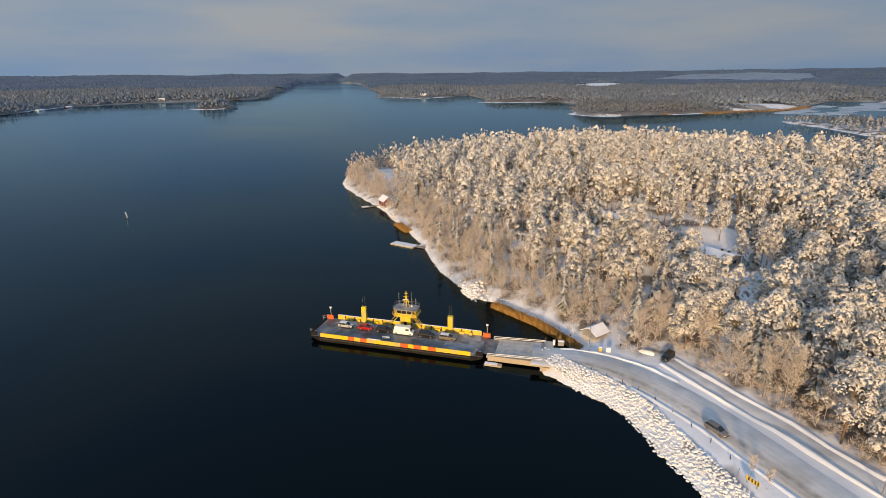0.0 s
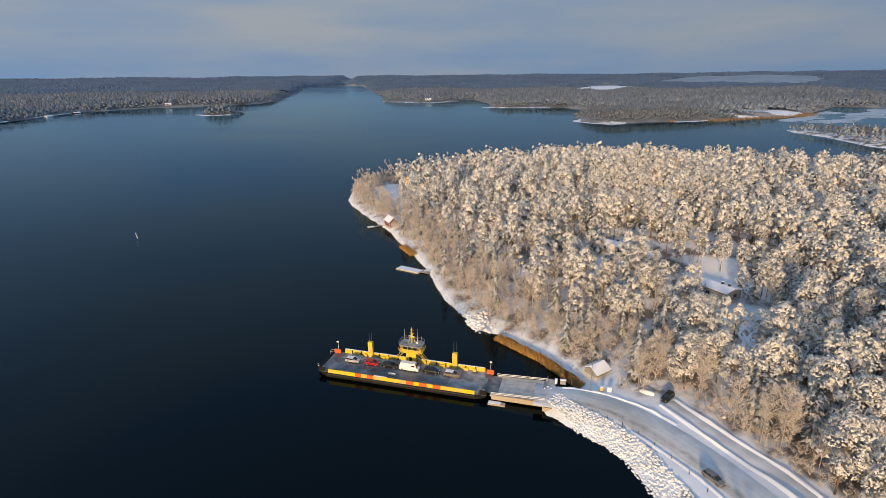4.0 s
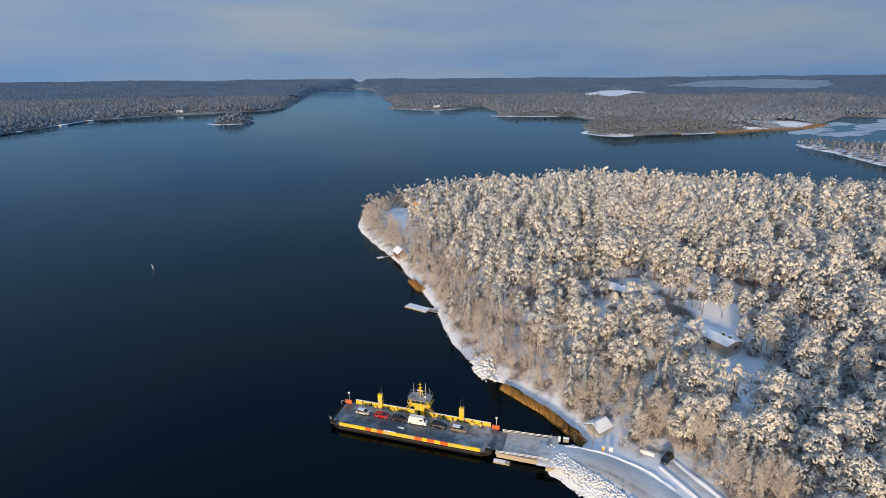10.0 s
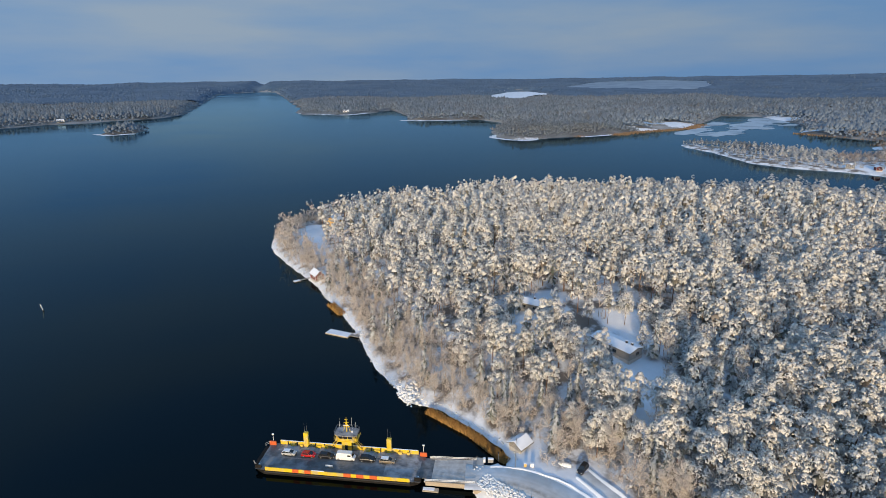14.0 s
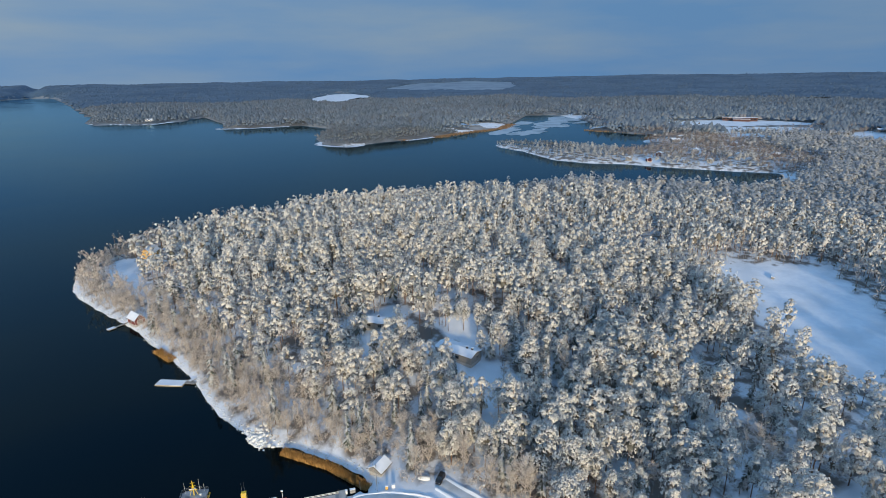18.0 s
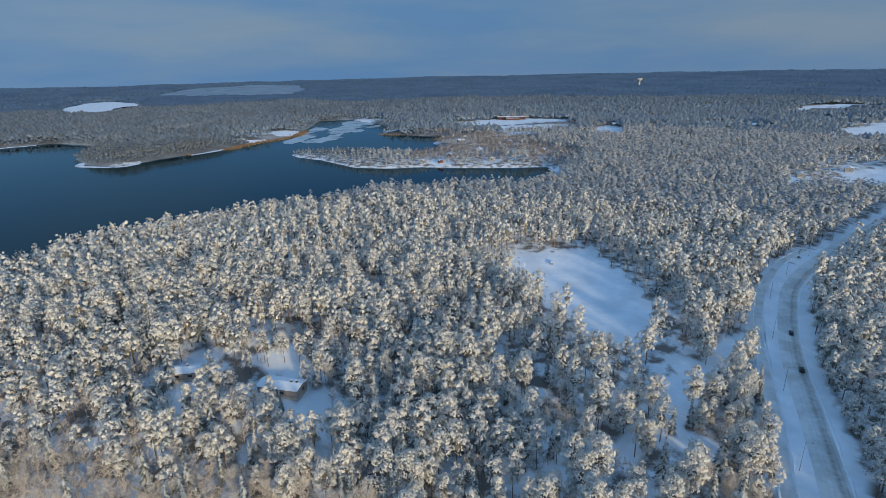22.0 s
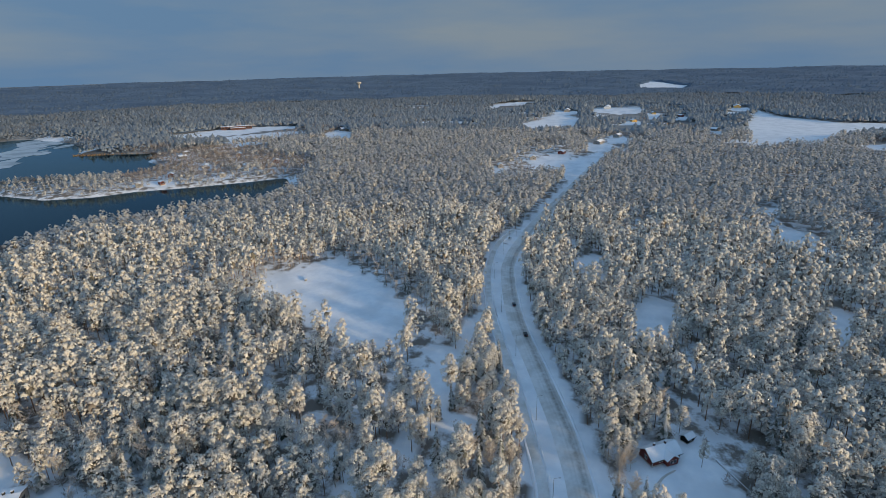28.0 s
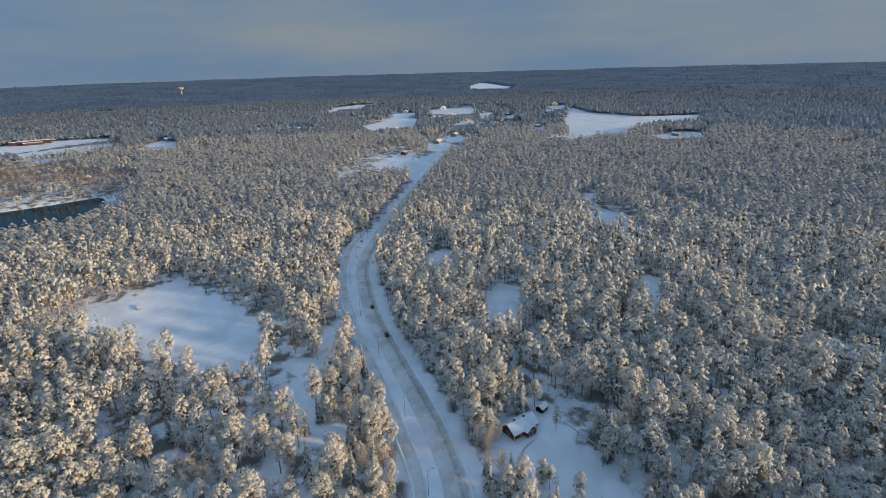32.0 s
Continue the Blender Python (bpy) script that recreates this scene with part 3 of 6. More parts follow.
def build_ground():
    xs = steps((-5200, -1000, 300), (-1000, -120, 40), (-120, 460, 4), (460, 900, 9), (900, 1760, 20), (1760, 5200, 120))
    ys = steps((-5200, -800, 320), (-800, -320, 20), (-320, 60, 5), (60, 500, 4), (500, 860, 9), (860, 1500, 20), (1500, 5200, 100))
    gx, gy = np.meshgrid(xs, ys)
    z = height(gx, gy)
    n, m = gx.shape
    i = np.arange(n * m).reshape(n, m)
    quads = np.stack([i[:-1, :-1], i[:-1, 1:], i[1:, 1:], i[1:, :-1]], -1).reshape(-1, 4)
    mx, my = gx.ravel()[quads].mean(1), gy.ravel()[quads].mean(1)
    # beyond 1000 m tree-covered ground takes the shade-dark colour
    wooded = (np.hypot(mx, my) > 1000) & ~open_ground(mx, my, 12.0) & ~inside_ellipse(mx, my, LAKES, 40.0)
    me = mesh_of("ground", np.stack([gx, gy, z], -1).reshape(-1, 3), quads, [GROUND, SHADED_FLOOR], wooded.astype(int), smooth=True)
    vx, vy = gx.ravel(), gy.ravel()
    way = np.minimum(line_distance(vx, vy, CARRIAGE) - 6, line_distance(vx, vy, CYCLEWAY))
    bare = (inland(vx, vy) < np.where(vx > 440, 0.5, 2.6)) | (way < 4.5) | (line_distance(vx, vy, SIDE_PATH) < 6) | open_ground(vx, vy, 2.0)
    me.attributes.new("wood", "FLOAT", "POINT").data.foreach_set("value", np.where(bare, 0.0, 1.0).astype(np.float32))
    tagged(new("ground", me), "snow-covered land sloping down to the sea", "ground", kind="structure")
    size = 5200
    me = mesh_of("water", [(-size, -size, 0), (size, -size, 0), (size, size, 0), (-size, size, 0)], [(0, 1, 2, 3)], [WATER])
    tagged(new("water", me), "dark blue calm sea water of the sound", "water", kind="structure")


build_ground()


def spline(points, gap):
    """Points every gap metres along a smooth line through the given ones."""
    p = np.array(points, float)
    p = np.vstack([2 * p[0] - p[1], p, 2 * p[-1] - p[-2]])
    out = []
    for k in range(1, len(p) - 2):
        count = max(2, int(np.hypot(*(p[k + 1] - p[k])) / gap))
        for t in np.arange(count) / count:
            out.append(0.5 * (2 * p[k] + (p[k + 1] - p[k - 1]) * t + (2 * p[k - 1] - 5 * p[k] + 4 * p[k + 1] - p[k + 2]) * t * t
                              + (3 * p[k] - p[k - 1] - 3 * p[k + 1] + p[k + 2]) * t ** 3))
    out.append(p[-2])
    return np.array(out)


def offsets(line, d):
    t = np.gradient(line, axis=0)
    t /= np.linalg.norm(t, axis=1)[:, None]
    return line + np.stack([-t[:, 1], t[:, 0]], 1) * np.reshape(d, (-1, 1))


def ribbon(name, line, profile, mat, z=2.45, wobble=0.0, seed=0):
    """A strip along a line: profile is a list of (offset to the left, height)."""
    rows = []
    s = np.arange(len(line))
    for k, (d, h) in enumerate(profile):
        w = wobble * waves(s * 4.0, s * 0 + 31.0 * k, 18, seed + k)
        p = offsets(line, d + w)
        bumps = 1 + (1.6 * wobble * waves(s * 4.0, s * 0 + 17.0, 9, seed + 40 + k) if h > 0.3 else 0)
        rows.append(np.column_stack([p, np.full(len(p), z) + h * bumps]))
    v = np.stack(rows, 1)
    n, m = v.shape[:2]
    i = np.arange(n * m).reshape(n, m)
    quads = np.stack([i[:-1, 1:], i[:-1, :-1], i[1:, :-1], i[1:, 1:]], -1).reshape(-1, 4)
    me = mesh_of(name, v.reshape(-1, 3), quads, [mat], smooth=True)
    me.attributes.new("across", "FLOAT", "POINT").data.foreach_set("value", np.tile([d for d, h in profile], n).astype(np.float32))
    return new(name, me)


def build_roads():
    line = spline(CARRIAGE, 4)
    tagged(ribbon("road", line, [(-5, -0.1), (-4.6, 0.06), (0, 0.12), (4.6, 0.06), (5, -0.1)], ROAD), "curving two-lane road of packed greyish snow", "road", kind="structure")
    path = spline(CYCLEWAY, 4)
    tagged(ribbon("cycleway", path, [(-2.2, -0.05), (-1.8, 0.08), (1.8, 0.08), (2.2, -0.05)], PATH_SNOW), "cleared cycleway of packed snow", "path", kind="structure")
    for d in (-2.7, 2.7):
        tagged(ribbon("snow_bank", path, [(d - 0.75, -0.1), (d - 0.25, 0.42), (d + 0.2, 0.46), (d + 0.7, -0.1)], SNOW, wobble=0.6, seed=int(d * 7) + 90), "ploughed bank of white snow", "snow bank", kind="structure")
    foot = spline([(140, -28), (146, -30), (152.6, -32.1), (159.9, -34.4), (164.4, -37.4), (168.5, -41.7), (174.1, -44.9), (179.4, -46.7)], 1.5)
    tagged(ribbon("footpath", foot, [(-0.45, 0.02), (-0.2, 0.07), (0.2, 0.07), (0.45, 0.02)], TRACK, z=2.62, wobble=0.15, seed=140), "trodden footpath through the garden snow", "path", kind="structure")
    tagged(ribbon("snow_bank", spline([(31, 126.5), (39, 124.6), (46, 120.6), (51.5, 115.8), (55.5, 110)], 1.5), [(-0.6, -0.1), (-0.2, 0.31), (0.15, 0.31), (0.6, -0.1)], SNOW, wobble=0.7, seed=77), "ploughed bank of white snow", "snow bank", kind="structure")
    for d in (-5.6,):
        tagged(ribbon("snow_bank", line[6:], [(d - 0.6, -0.1), (d - 0.15, 0.24), (d + 0.2, 0.26), (d + 0.6, -0.1)], SNOW, wobble=0.5, seed=int(d * 5) + 120), "ploughed bank of white snow", "snow bank", kind="structure")


build_roads()


# ---- forest ----
def trunk_arrays(r, h, radius, sides=5, lean=0.03):
    rings = []
    for k, t in enumerate((0, 0.35, 0.75, 1.0)):
        a = np.arange(sides) * 2 * math.pi / sides
        w = radius * (1 - 0.8 * t)
        rings.append(np.column_stack([np.cos(a) * w + lean * h * t * t, np.sin(a) * w, np.full(sides, h * t - (0.6 if k == 0 else 0))]))
    v = np.vstack(rings)
    f = []
    for k in range(3):
        for i in range(sides):
            a, b = k * sides + i, k * sides + (i + 1) % sides
            f += [(a, b, b + sides), (a, b + sides, a + sides)]
    return v, np.array(f)


def stick_arrays(p, q, w0, w1):
    """A thin three-sided limb."""
    p, q = np.array(p, float), np.array(q, float)
    d = (q - p) / np.linalg.norm(q - p)
    a = np.cross(d, (0.3, 0.9, 0.2))
    a /= np.linalg.norm(a)
    b = np.cross(d, a)
    ring = [a, -0.5 * a + 0.87 * b, -0.5 * a - 0.87 * b]
    v = np.array([p + w0 * c for c in ring] + [q + w1 * c for c in ring])
    return v, np.array([(0, 1, 4), (0, 4, 3), (1, 2, 5), (1, 5, 4), (2, 0, 3), (2, 3, 5)])


def merge(pieces):
    v, f, n = [], [], 0
    for a, b in pieces:
        v.append(a)
        f.append(b + n)
        n += len(a)
    return np.vstack(v), np.vstack(f)


def spire_arrays(r, h, low, wide, sides=4):
    """The top of a far tree."""
    a = np.arange(sides) * 2 * math.pi / sides + r.uniform(0, 6)
    w = wide * r.uniform(0.7, 1.3, sides)
    v = np.vstack([[r.uniform(-0.2, 0.2) * wide, r.uniform(-0.2, 0.2) * wide, h], np.column_stack([np.cos(a) * w, np.sin(a) * w, low + r.uniform(-0.15, 0.15, sides) * h])])
    return v, np.array([(0, 1 + i, 1 + (i + 1) % sides) for i in range(sides)])


TUFT_CORNERS = np.array([(0, 0, 1)] + [(0.894 * math.cos(1.2566 * k), 0.894 * math.sin(1.2566 * k), 0.447) for k in range(5)]
                        + [(0.894 * math.cos(1.2566 * k + 0.6283), 0.894 * math.sin(1.2566 * k + 0.6283), -0.447) for k in range(5)] + [(0, 0, -1)])
TUFT_FACES = np.array([(0, 1 + k, 1 + (k + 1) % 5) for k in range(5)] + [(1 + k, 6 + k, 1 + (k + 1) % 5) for k in range(5)]
                      + [(6 + k, 6 + (k + 1) % 5, 1 + (k + 1) % 5) for k in range(5)] + [(11, 6 + (k + 1) % 5, 6 + k) for k in range(5)])


def tuft_arrays(r, centre, size, flat=0.8, rough=0.3, faces=20):
    """A lump of snow-laden boughs with an uneven skin."""
    a = r.uniform(0, 6.28)
    c, s = math.cos(a), math.sin(a)
    v = TUFT_CORNERS * r.uniform(1 - rough, 1 + rough, 12)[:, None] * size
    v = np.column_stack([v[:, 0] * c - v[:, 1] * s, v[:, 0] * s + v[:, 1] * c, v[:, 2] * flat]) + centre
    return v[:12 if faces == 20 else 11], TUFT_FACES[:faces]


def spray_arrays(r, centre, way, size, rim=4):
    """A small snow-laden spray of needles: a ragged low cap that faces way."""
    n = way / np.linalg.norm(way)
    u = np.cross(n, (0.31, 0.86, 0.4))
    u /= np.linalg.norm(u)
    v = np.cross(n, u)
    a = (np.arange(rim) + r.uniform(-0.28, 0.28, rim)) * 2 * math.pi / rim + r.uniform(0, 6.28)
    w = size * r.uniform(0.72, 1.25, rim)
    rims = centre + np.outer(np.cos(a) * w, u) + np.outer(np.sin(a) * w, v) - np.outer(size * r.uniform(0.1, 0.75, rim), (0, 0, 1))
    return np.vstack([[centre + n * 0.4 * size], rims]), np.array([(0, 1 + i, 1 + (i + 1) % rim) for i in range(rim)])


def pine_crown(r, h, wide, boughs, sprays, size, low, rim=4):
    """A pine's rounded crown: lumps of small sprays on boughs round the stem."""
    pieces = []
    turn, lobe, side = r.uniform(0, 6.28), r.uniform(0, 6.28), r.uniform(0.1, 0.3)
    for k in range(boughs):
        t = (k + r.uniform(0.15, 0.85)) / boughs
        a = turn + 2.4 * k + r.uniform(-0.5, 0.5)
        reach = wide * (0.55 + 0.45 * min(1.0, t / 0.3)) * math.sqrt(max(0.03, 1 - max(0.0, (t - 0.25) / 0.75) ** 2.0)) * (1 + side * math.cos(a + lobe))
        lump = wide * r.uniform(0.26, 0.42)
        d = max(0.0, reach * r.uniform(0.7, 1.05) - 0.75 * lump)
        c = np.array([math.cos(a) * d, math.sin(a) * d, h * (low + (1 - low) * t) - 0.4 * lump])
        for j in range(sprays):
            q = r.normal(0, 1, 3) + np.array([0.7 * math.cos(a), 0.7 * math.sin(a), 0.55])
            q /= np.linalg.norm(q)
            p = c + q * lump * r.uniform(0.75, 1.15) * (1, 1, 0.72)
            pieces.append(spray_arrays(r, p, q + (0, 0, 0.6), size * r.uniform(0.7, 1.3), rim))
    return merge(pieces)


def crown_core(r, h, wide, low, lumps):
    """The needles inside a crown: less snow, and a tone darkened for inner shade."""
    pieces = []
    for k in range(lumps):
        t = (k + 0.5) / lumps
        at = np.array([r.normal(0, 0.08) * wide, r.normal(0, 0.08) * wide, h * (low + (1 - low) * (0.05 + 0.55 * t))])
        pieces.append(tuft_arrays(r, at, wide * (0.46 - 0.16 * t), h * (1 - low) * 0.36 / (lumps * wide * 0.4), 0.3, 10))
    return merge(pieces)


def spruce_crown(r, h, wide, tiers, boughs):
    """A spire of drooping narrow boughs in whorls."""
    pieces = []
    for k in range(tiers):
        t = (k + r.uniform(0, 0.6)) / tiers
        reach = wide * (1 - t) ** 0.85 + 0.2
        for j in range(max(4, int(boughs * (1 - 0.55 * t)))):
            a, z = r.uniform(0, 6.28), h * (0.10 + 0.88 * t) + r.uniform(-0.25, 0.25)
            d = reach * r.uniform(0.65, 1.15)
            c, s = math.cos(a), math.sin(a)
            w = (0.2 * d + 0.12) * r.uniform(0.7, 1.3)
            v = np.array([(0.1 * d * c, 0.1 * d * s, z + 0.22 * d), (0.62 * d * c - w * s, 0.62 * d * s + w * c, z - 0.26 * d), (d * c, d * s, z - 0.48 * d),
                          (0.62 * d * c + w * s, 0.62 * d * s - w * c, z - 0.26 * d), (0.6 * d * c, 0.6 * d * s, z - 0.04 * d)])
            pieces.append((v, np.array([(0, 4, 1), (1, 4, 2), (4, 3, 2), (0, 3, 4)])))
    return merge(pieces)


def birch_crown(r, h, wide, limbs, twigs, thick=1.0, fine=1.0):
    pieces = []
    for k in range(limbs):
        a, t = r.uniform(0, 6.28), r.uniform(0.28, 0.9)
        d = wide * (1.15 - 0.6 * t) * r.uniform(0.6, 1.1)
        p = np.array([0, 0, h * t])
        q = np.array([math.cos(a) * d, math.sin(a) * d, h * t + d * r.uniform(0.7, 1.3)])
        pieces.append(stick_arrays(p, q, 0.07, 0.02))
        for j in range(twigs):
            s = r.uniform(0.3, 1)
            o = p + (q - p) * s
            g = r.normal(0, 1, 3)
            g = g / np.linalg.norm(g) * r.uniform(0.7, 1.7) * fine + (0, 0, 0.3 * fine)
            side = np.cross(g, r.normal(0, 1, 3))
            side = side / np.linalg.norm(side) * r.uniform(0.10, 0.24) * thick
            pieces.append((np.array([o, o + g * 0.7 + side, o + g, o + g * 0.6 - side]), np.array([(0, 1, 2), (0, 2, 3)])))
    return merge(pieces)


def scatter(x0, y0, x1, y1, gap, seed):
    r = np.random.RandomState(seed)
    xs, ys = np.arange(x0, x1, gap), np.arange(y0, y1, gap * 0.87)
    gx, gy = np.meshgrid(xs, ys)
    gx = gx + (np.arange(len(ys)) % 2)[:, None] * gap / 2
    gx, gy = gx + r.uniform(-0.42, 0.42, gx.shape) * gap, gy + r.uniform(-0.42, 0.42, gy.shape) * gap
    return gx.ravel(), gy.ravel(), r


def keep_off(x, y, grow=0.0):
    """Where trees may stand."""
    ok = (inland(x, y) > (3.2 if grow == 0 else 0.5)) & ~open_ground(x, y, grow) & ~inside_ellipse(x, y, LAKES, grow)
    ok &= (line_distance(x, y, CARRIAGE) > 10.5 + grow) & (line_distance(x, y, CYCLEWAY) > 4.4 + grow)
    if grow:
        ok &= ~inside_ellipse(x * 1.05, y * 1.05, OPEN + LAKES) & ~inside_ellipse(x * 1.1, y * 1.1, OPEN + LAKES)
    seaward = (y > 15) & (y < 120) & (x < np.interp(y, (15, 45, 74, 86, 98, 111, 120), (110, 90, 76, 71, 66, 58, 50)))
    thin = inside_ellipse(x, y, SPARSE, 0.0) & (np.modf(np.abs(np.sin(x * 12.9898 + y * 78.233)) * 43758.5453)[0] > 0.30)
    thin |= inside_ellipse(x, y, LIGHT, 0.0) & (np.modf(np.abs(np.sin(x * 12.9898 + y * 78.233)) * 43758.5453)[0] > 0.58)
    return ok & (line_distance(x, y, SIDE_PATH) > 4.5) & ~seaward & ~thin


def plant(name, templates, x, y, kinds, size, turn, mats, label, sunk=0.0):
    """One mesh with all the given trees: templates are pairs of crown and trunk arrays."""
    z = height(x, y) - sunk
    vs, fs, ms, n = [], [], [], 0
    for k, layers in enumerate(templates):
        pick = np.flatnonzero(kinds == k)
        if not len(pick):
            continue
        c, s = np.cos(turn[pick]), np.sin(turn[pick])
        for (v, f), slot in layers:
            g = size[pick]
            out = np.empty((len(pick), len(v), 3), np.float32)
            out[:, :, 0] = x[pick, None] + g[:, None] * (c[:, None] * v[:, 0] - s[:, None] * v[:, 1])
            out[:, :, 1] = y[pick, None] + g[:, None] * (s[:, None] * v[:, 0] + c[:, None] * v[:, 1])
            out[:, :, 2] = z[pick, None] + g[:, None] * v[:, 2]
            faces = f[None] + (np.arange(len(pick)) * len(v))[:, None, None] + n
            vs.append(out.reshape(-1, 3))
            fs.append(faces.reshape(-1, 3))
            ms.append(np.full(len(pick) * len(f), slot))
            n += len(pick) * len(v)
    ob = new(name, mesh_of(name, np.vstack(vs), np.vstack(fs), mats, np.concatenate(ms), smooth=True))
    return tagged(ob, label, "forest", kind="stuff")


MATS = [PINE, SPRUCE, TWIGS, BARK, PALE_BARK, NEEDLES]


def tree_templates(seed, boughs, sprays, size, lumps, tiers, limbs, twigs=5, thick=1.0, slim=1.0, rim=4):
    r = np.random.RandomState(seed)
    made = []
    for k in range(7):
        h = (16, 18, 17, 19.5, 14, 17.5, 12)[k]
        wide, low = slim * (3.7, 3.2, 4.4, 3.7, 3.5, 2.8, 2.7)[k], (0.32, 0.42, 0.40, 0.46, 0.26, 0.34, 0.16)[k]
        crown = pine_crown(r, h, wide, boughs, sprays, size, low, rim)
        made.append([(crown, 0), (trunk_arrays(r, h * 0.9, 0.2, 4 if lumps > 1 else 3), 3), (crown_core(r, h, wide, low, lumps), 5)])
    for k in range(2):
        made.append([(spruce_crown(r, 16 + 2 * k, 2.3, tiers, 15 if tiers > 9 else 9), 1), (trunk_arrays(r, 14, 0.16, 4), 3)])
    for k in range(3):
        h = (11, 13, 12)[k]
        made.append([(birch_crown(r, h, 2.8, limbs, twigs, thick, 0.55 if limbs > 20 else 0.85), 2), (trunk_arrays(r, h * 0.85, 0.11, 4), 4)])
    return made


def tree_kinds(x, y, r, d):
    """Pines mostly; bare trees along the shore and in damp patches, some spruces."""
    pick = r.randint(0, 7, len(x))
    u = r.uniform(0, 1, len(x))
    bare = (0.95 * np.exp(-np.maximum(d - 11, 0) / 12) + 0.10 + 0.45 * (waves(x, y, 60, 21) > 0.38)) * (x < 600)
    bare = np.where((line_distance(x, y, GLADES[0], True) < 13) & (x > 268), 0.75, bare)
    pick = np.where(u < bare, 9 + r.randint(0, 3, len(x)), pick)
    return np.where(u > 0.86 - 0.12 * waves(x, y, 90, 22), 7 + r.randint(0, 2, len(x)), pick)


def build_forest():
    sets = []
    for gap, near, far, seed in ((6.0, 62, 330, 11), (5.7, 330, 500, 10)):
        x, y, r = scatter(-80, -330, 620, 520, gap, seed)
        dist, bearing = np.hypot(x, y), np.degrees(np.arctan2(x, y))
        ok = (dist < far) & (dist >= near) & (bearing > -16) & (bearing < 150) & keep_off(x, y)
        sets.append((x[ok], y[ok]))
    x, y = (np.concatenate(v) for v in zip(*sets))
    d = inland(x, y)
    kinds = tree_kinds(x, y, r, d)
    size, turn = r.uniform(0.68, 1.28, len(x)) * (1 + 0.16 * waves(x, y, 70, 23)), r.uniform(0, 6.28, len(x))
    thin = (waves(x, y, 38, 24) > 0.5) & (r.uniform(0, 1, len(x)) < 0.35) & (d > 15)
    x, y, d, kinds, size, turn = (v[~thin] for v in (x, y, d, kinds, size, turn))
    # the trees beside the landing, the cycleway and the red house are things of their own
    beside = np.minimum(line_distance(x, y, CYCLEWAY[:5] + [(108, 50), (150, 30), (200, 30)]), np.hypot(x - 172, y + 45) * 0.8)
    order = np.argsort(beside)
    single, rest = order[:190], order[190:]
    back = rest[np.hypot(x[rest], y[rest]) > 330]
    rest = rest[np.hypot(x[rest], y[rest]) <= 330]
    plant("back_forest", tree_templates(7, 9, 5, 0.9, 1, 5, 5, 4, 1.3, 0.9, 3), x[back], y[back], kinds[back], size[back], turn[back], MATS, "dense snow-laden pines with spruces and bare frosted trees")
    front = rest[np.hypot(x[rest], y[rest]) < 205]
    rest = rest[np.hypot(x[rest], y[rest]) >= 205]
    plant("front_forest", tree_templates(3, 18, 22, 0.40, 3, 17, 26, 16, 0.2, 1.04, 3), x[front], y[front], kinds[front], size[front], turn[front], MATS, "dense snow-laden pines with spruces and bare frosted trees")
    plant("near_forest", tree_templates(4, 15, 11, 0.56, 2, 10, 15, 9, 0.34, 1.04, 3), x[rest], y[rest], kinds[rest], size[rest], turn[rest], MATS, "dense snow-laden pines with spruces and bare frosted trees")
    names = ["pine_tree"] * 7 + ["spruce_tree"] * 2 + ["bare_tree"] * 3
    labels = ["tall pine with a snow-laden crown on snowy ground"] * 7 + ["narrow spruce with snow on drooping boughs"] * 2 + ["bare birch with frosted pinkish twigs"] * 3
    groups = ["pines by the road"] * 7 + ["spruces by the road"] * 2 + ["bare trees by the road"] * 3
    shapes = []
    for k, layers in enumerate(tree_templates(5, 24, 34, 0.32, 3, 22, 46, 30, 0.13, 1.04, 3)):
        parts = [(name, mesh_of(name, *arrays, [MATS[slot]], smooth=True)) for name, (arrays, slot) in zip(("crown", "trunk", "inner_crown"), layers)]
        shapes.append(parts)
    ground = height(x[single], y[single])
    for i, z in zip(single, ground):
        k = int(kinds[i])
        tree = thing(names[k], pose(x[i], y[i], z, 0, 0, math.degrees(turn[i])) @ Matrix.Scale(size[i], 4), labels[k], "tree", groups[k])
        for name, me in shapes[k]:
            new(name, me).parent = tree
    lone = [(55.5, 78.9, 9, 0.42), (56.6, 75.6, 10, 0.38), (151, -62, 3, 0.72), (144, -38.5, 6, 0.9), (141.5, -40.5, 2, 0.6), (160, -62.3, 7, 0.33), (170.6, -49.8, 1, 0.62), (145, -24.5, 9, 0.9), (148, -20, 11, 1.0), (151, -26, 10, 0.8),
            (163, -25, 10, 0.9), (160, -21, 9, 1.0), (138, -50, 4, 0.7), (96.5, 170.5, 7, 0.3), (84.5, 163.5, 8, 0.6), (82, 166.5, 4, 0.62), (78, 172, 0, 0.75), (103, 190, 2, 0.9), (97, 196, 3, 0.8), (108, 186, 5, 0.85), (92, 203, 1, 0.8)]
    for x0, y0, k, g in lone:
        tree = thing(names[k], pose(x0, y0, float(height(x0, y0)), 0, 0, 40 * k + x0) @ Matrix.Scale(g, 4), labels[k], "tree", groups[k])
        for name, me in shapes[k]:
            new(name, me).parent = tree
    # slim frosted birches and alders close to the water
    x, y, r = scatter(-80, 130, 130, 490, 4.3, 25)
    d = inland(x, y)
    ok = (d > 3.0) & (d < 23) & keep_off(x, y) & (r.uniform(0, 1, len(x)) < 0.85) & (np.hypot(x - 42.4, y - 133.6) > 4.8)
    x, y = x[ok], y[ok]
    slim = [[(birch_crown(r, h, 2.1, 17, 9, 0.3, 0.75), 0), (trunk_arrays(r, h * 0.85, 0.09, 3), 1)] for h in (8, 9.5, 11)]
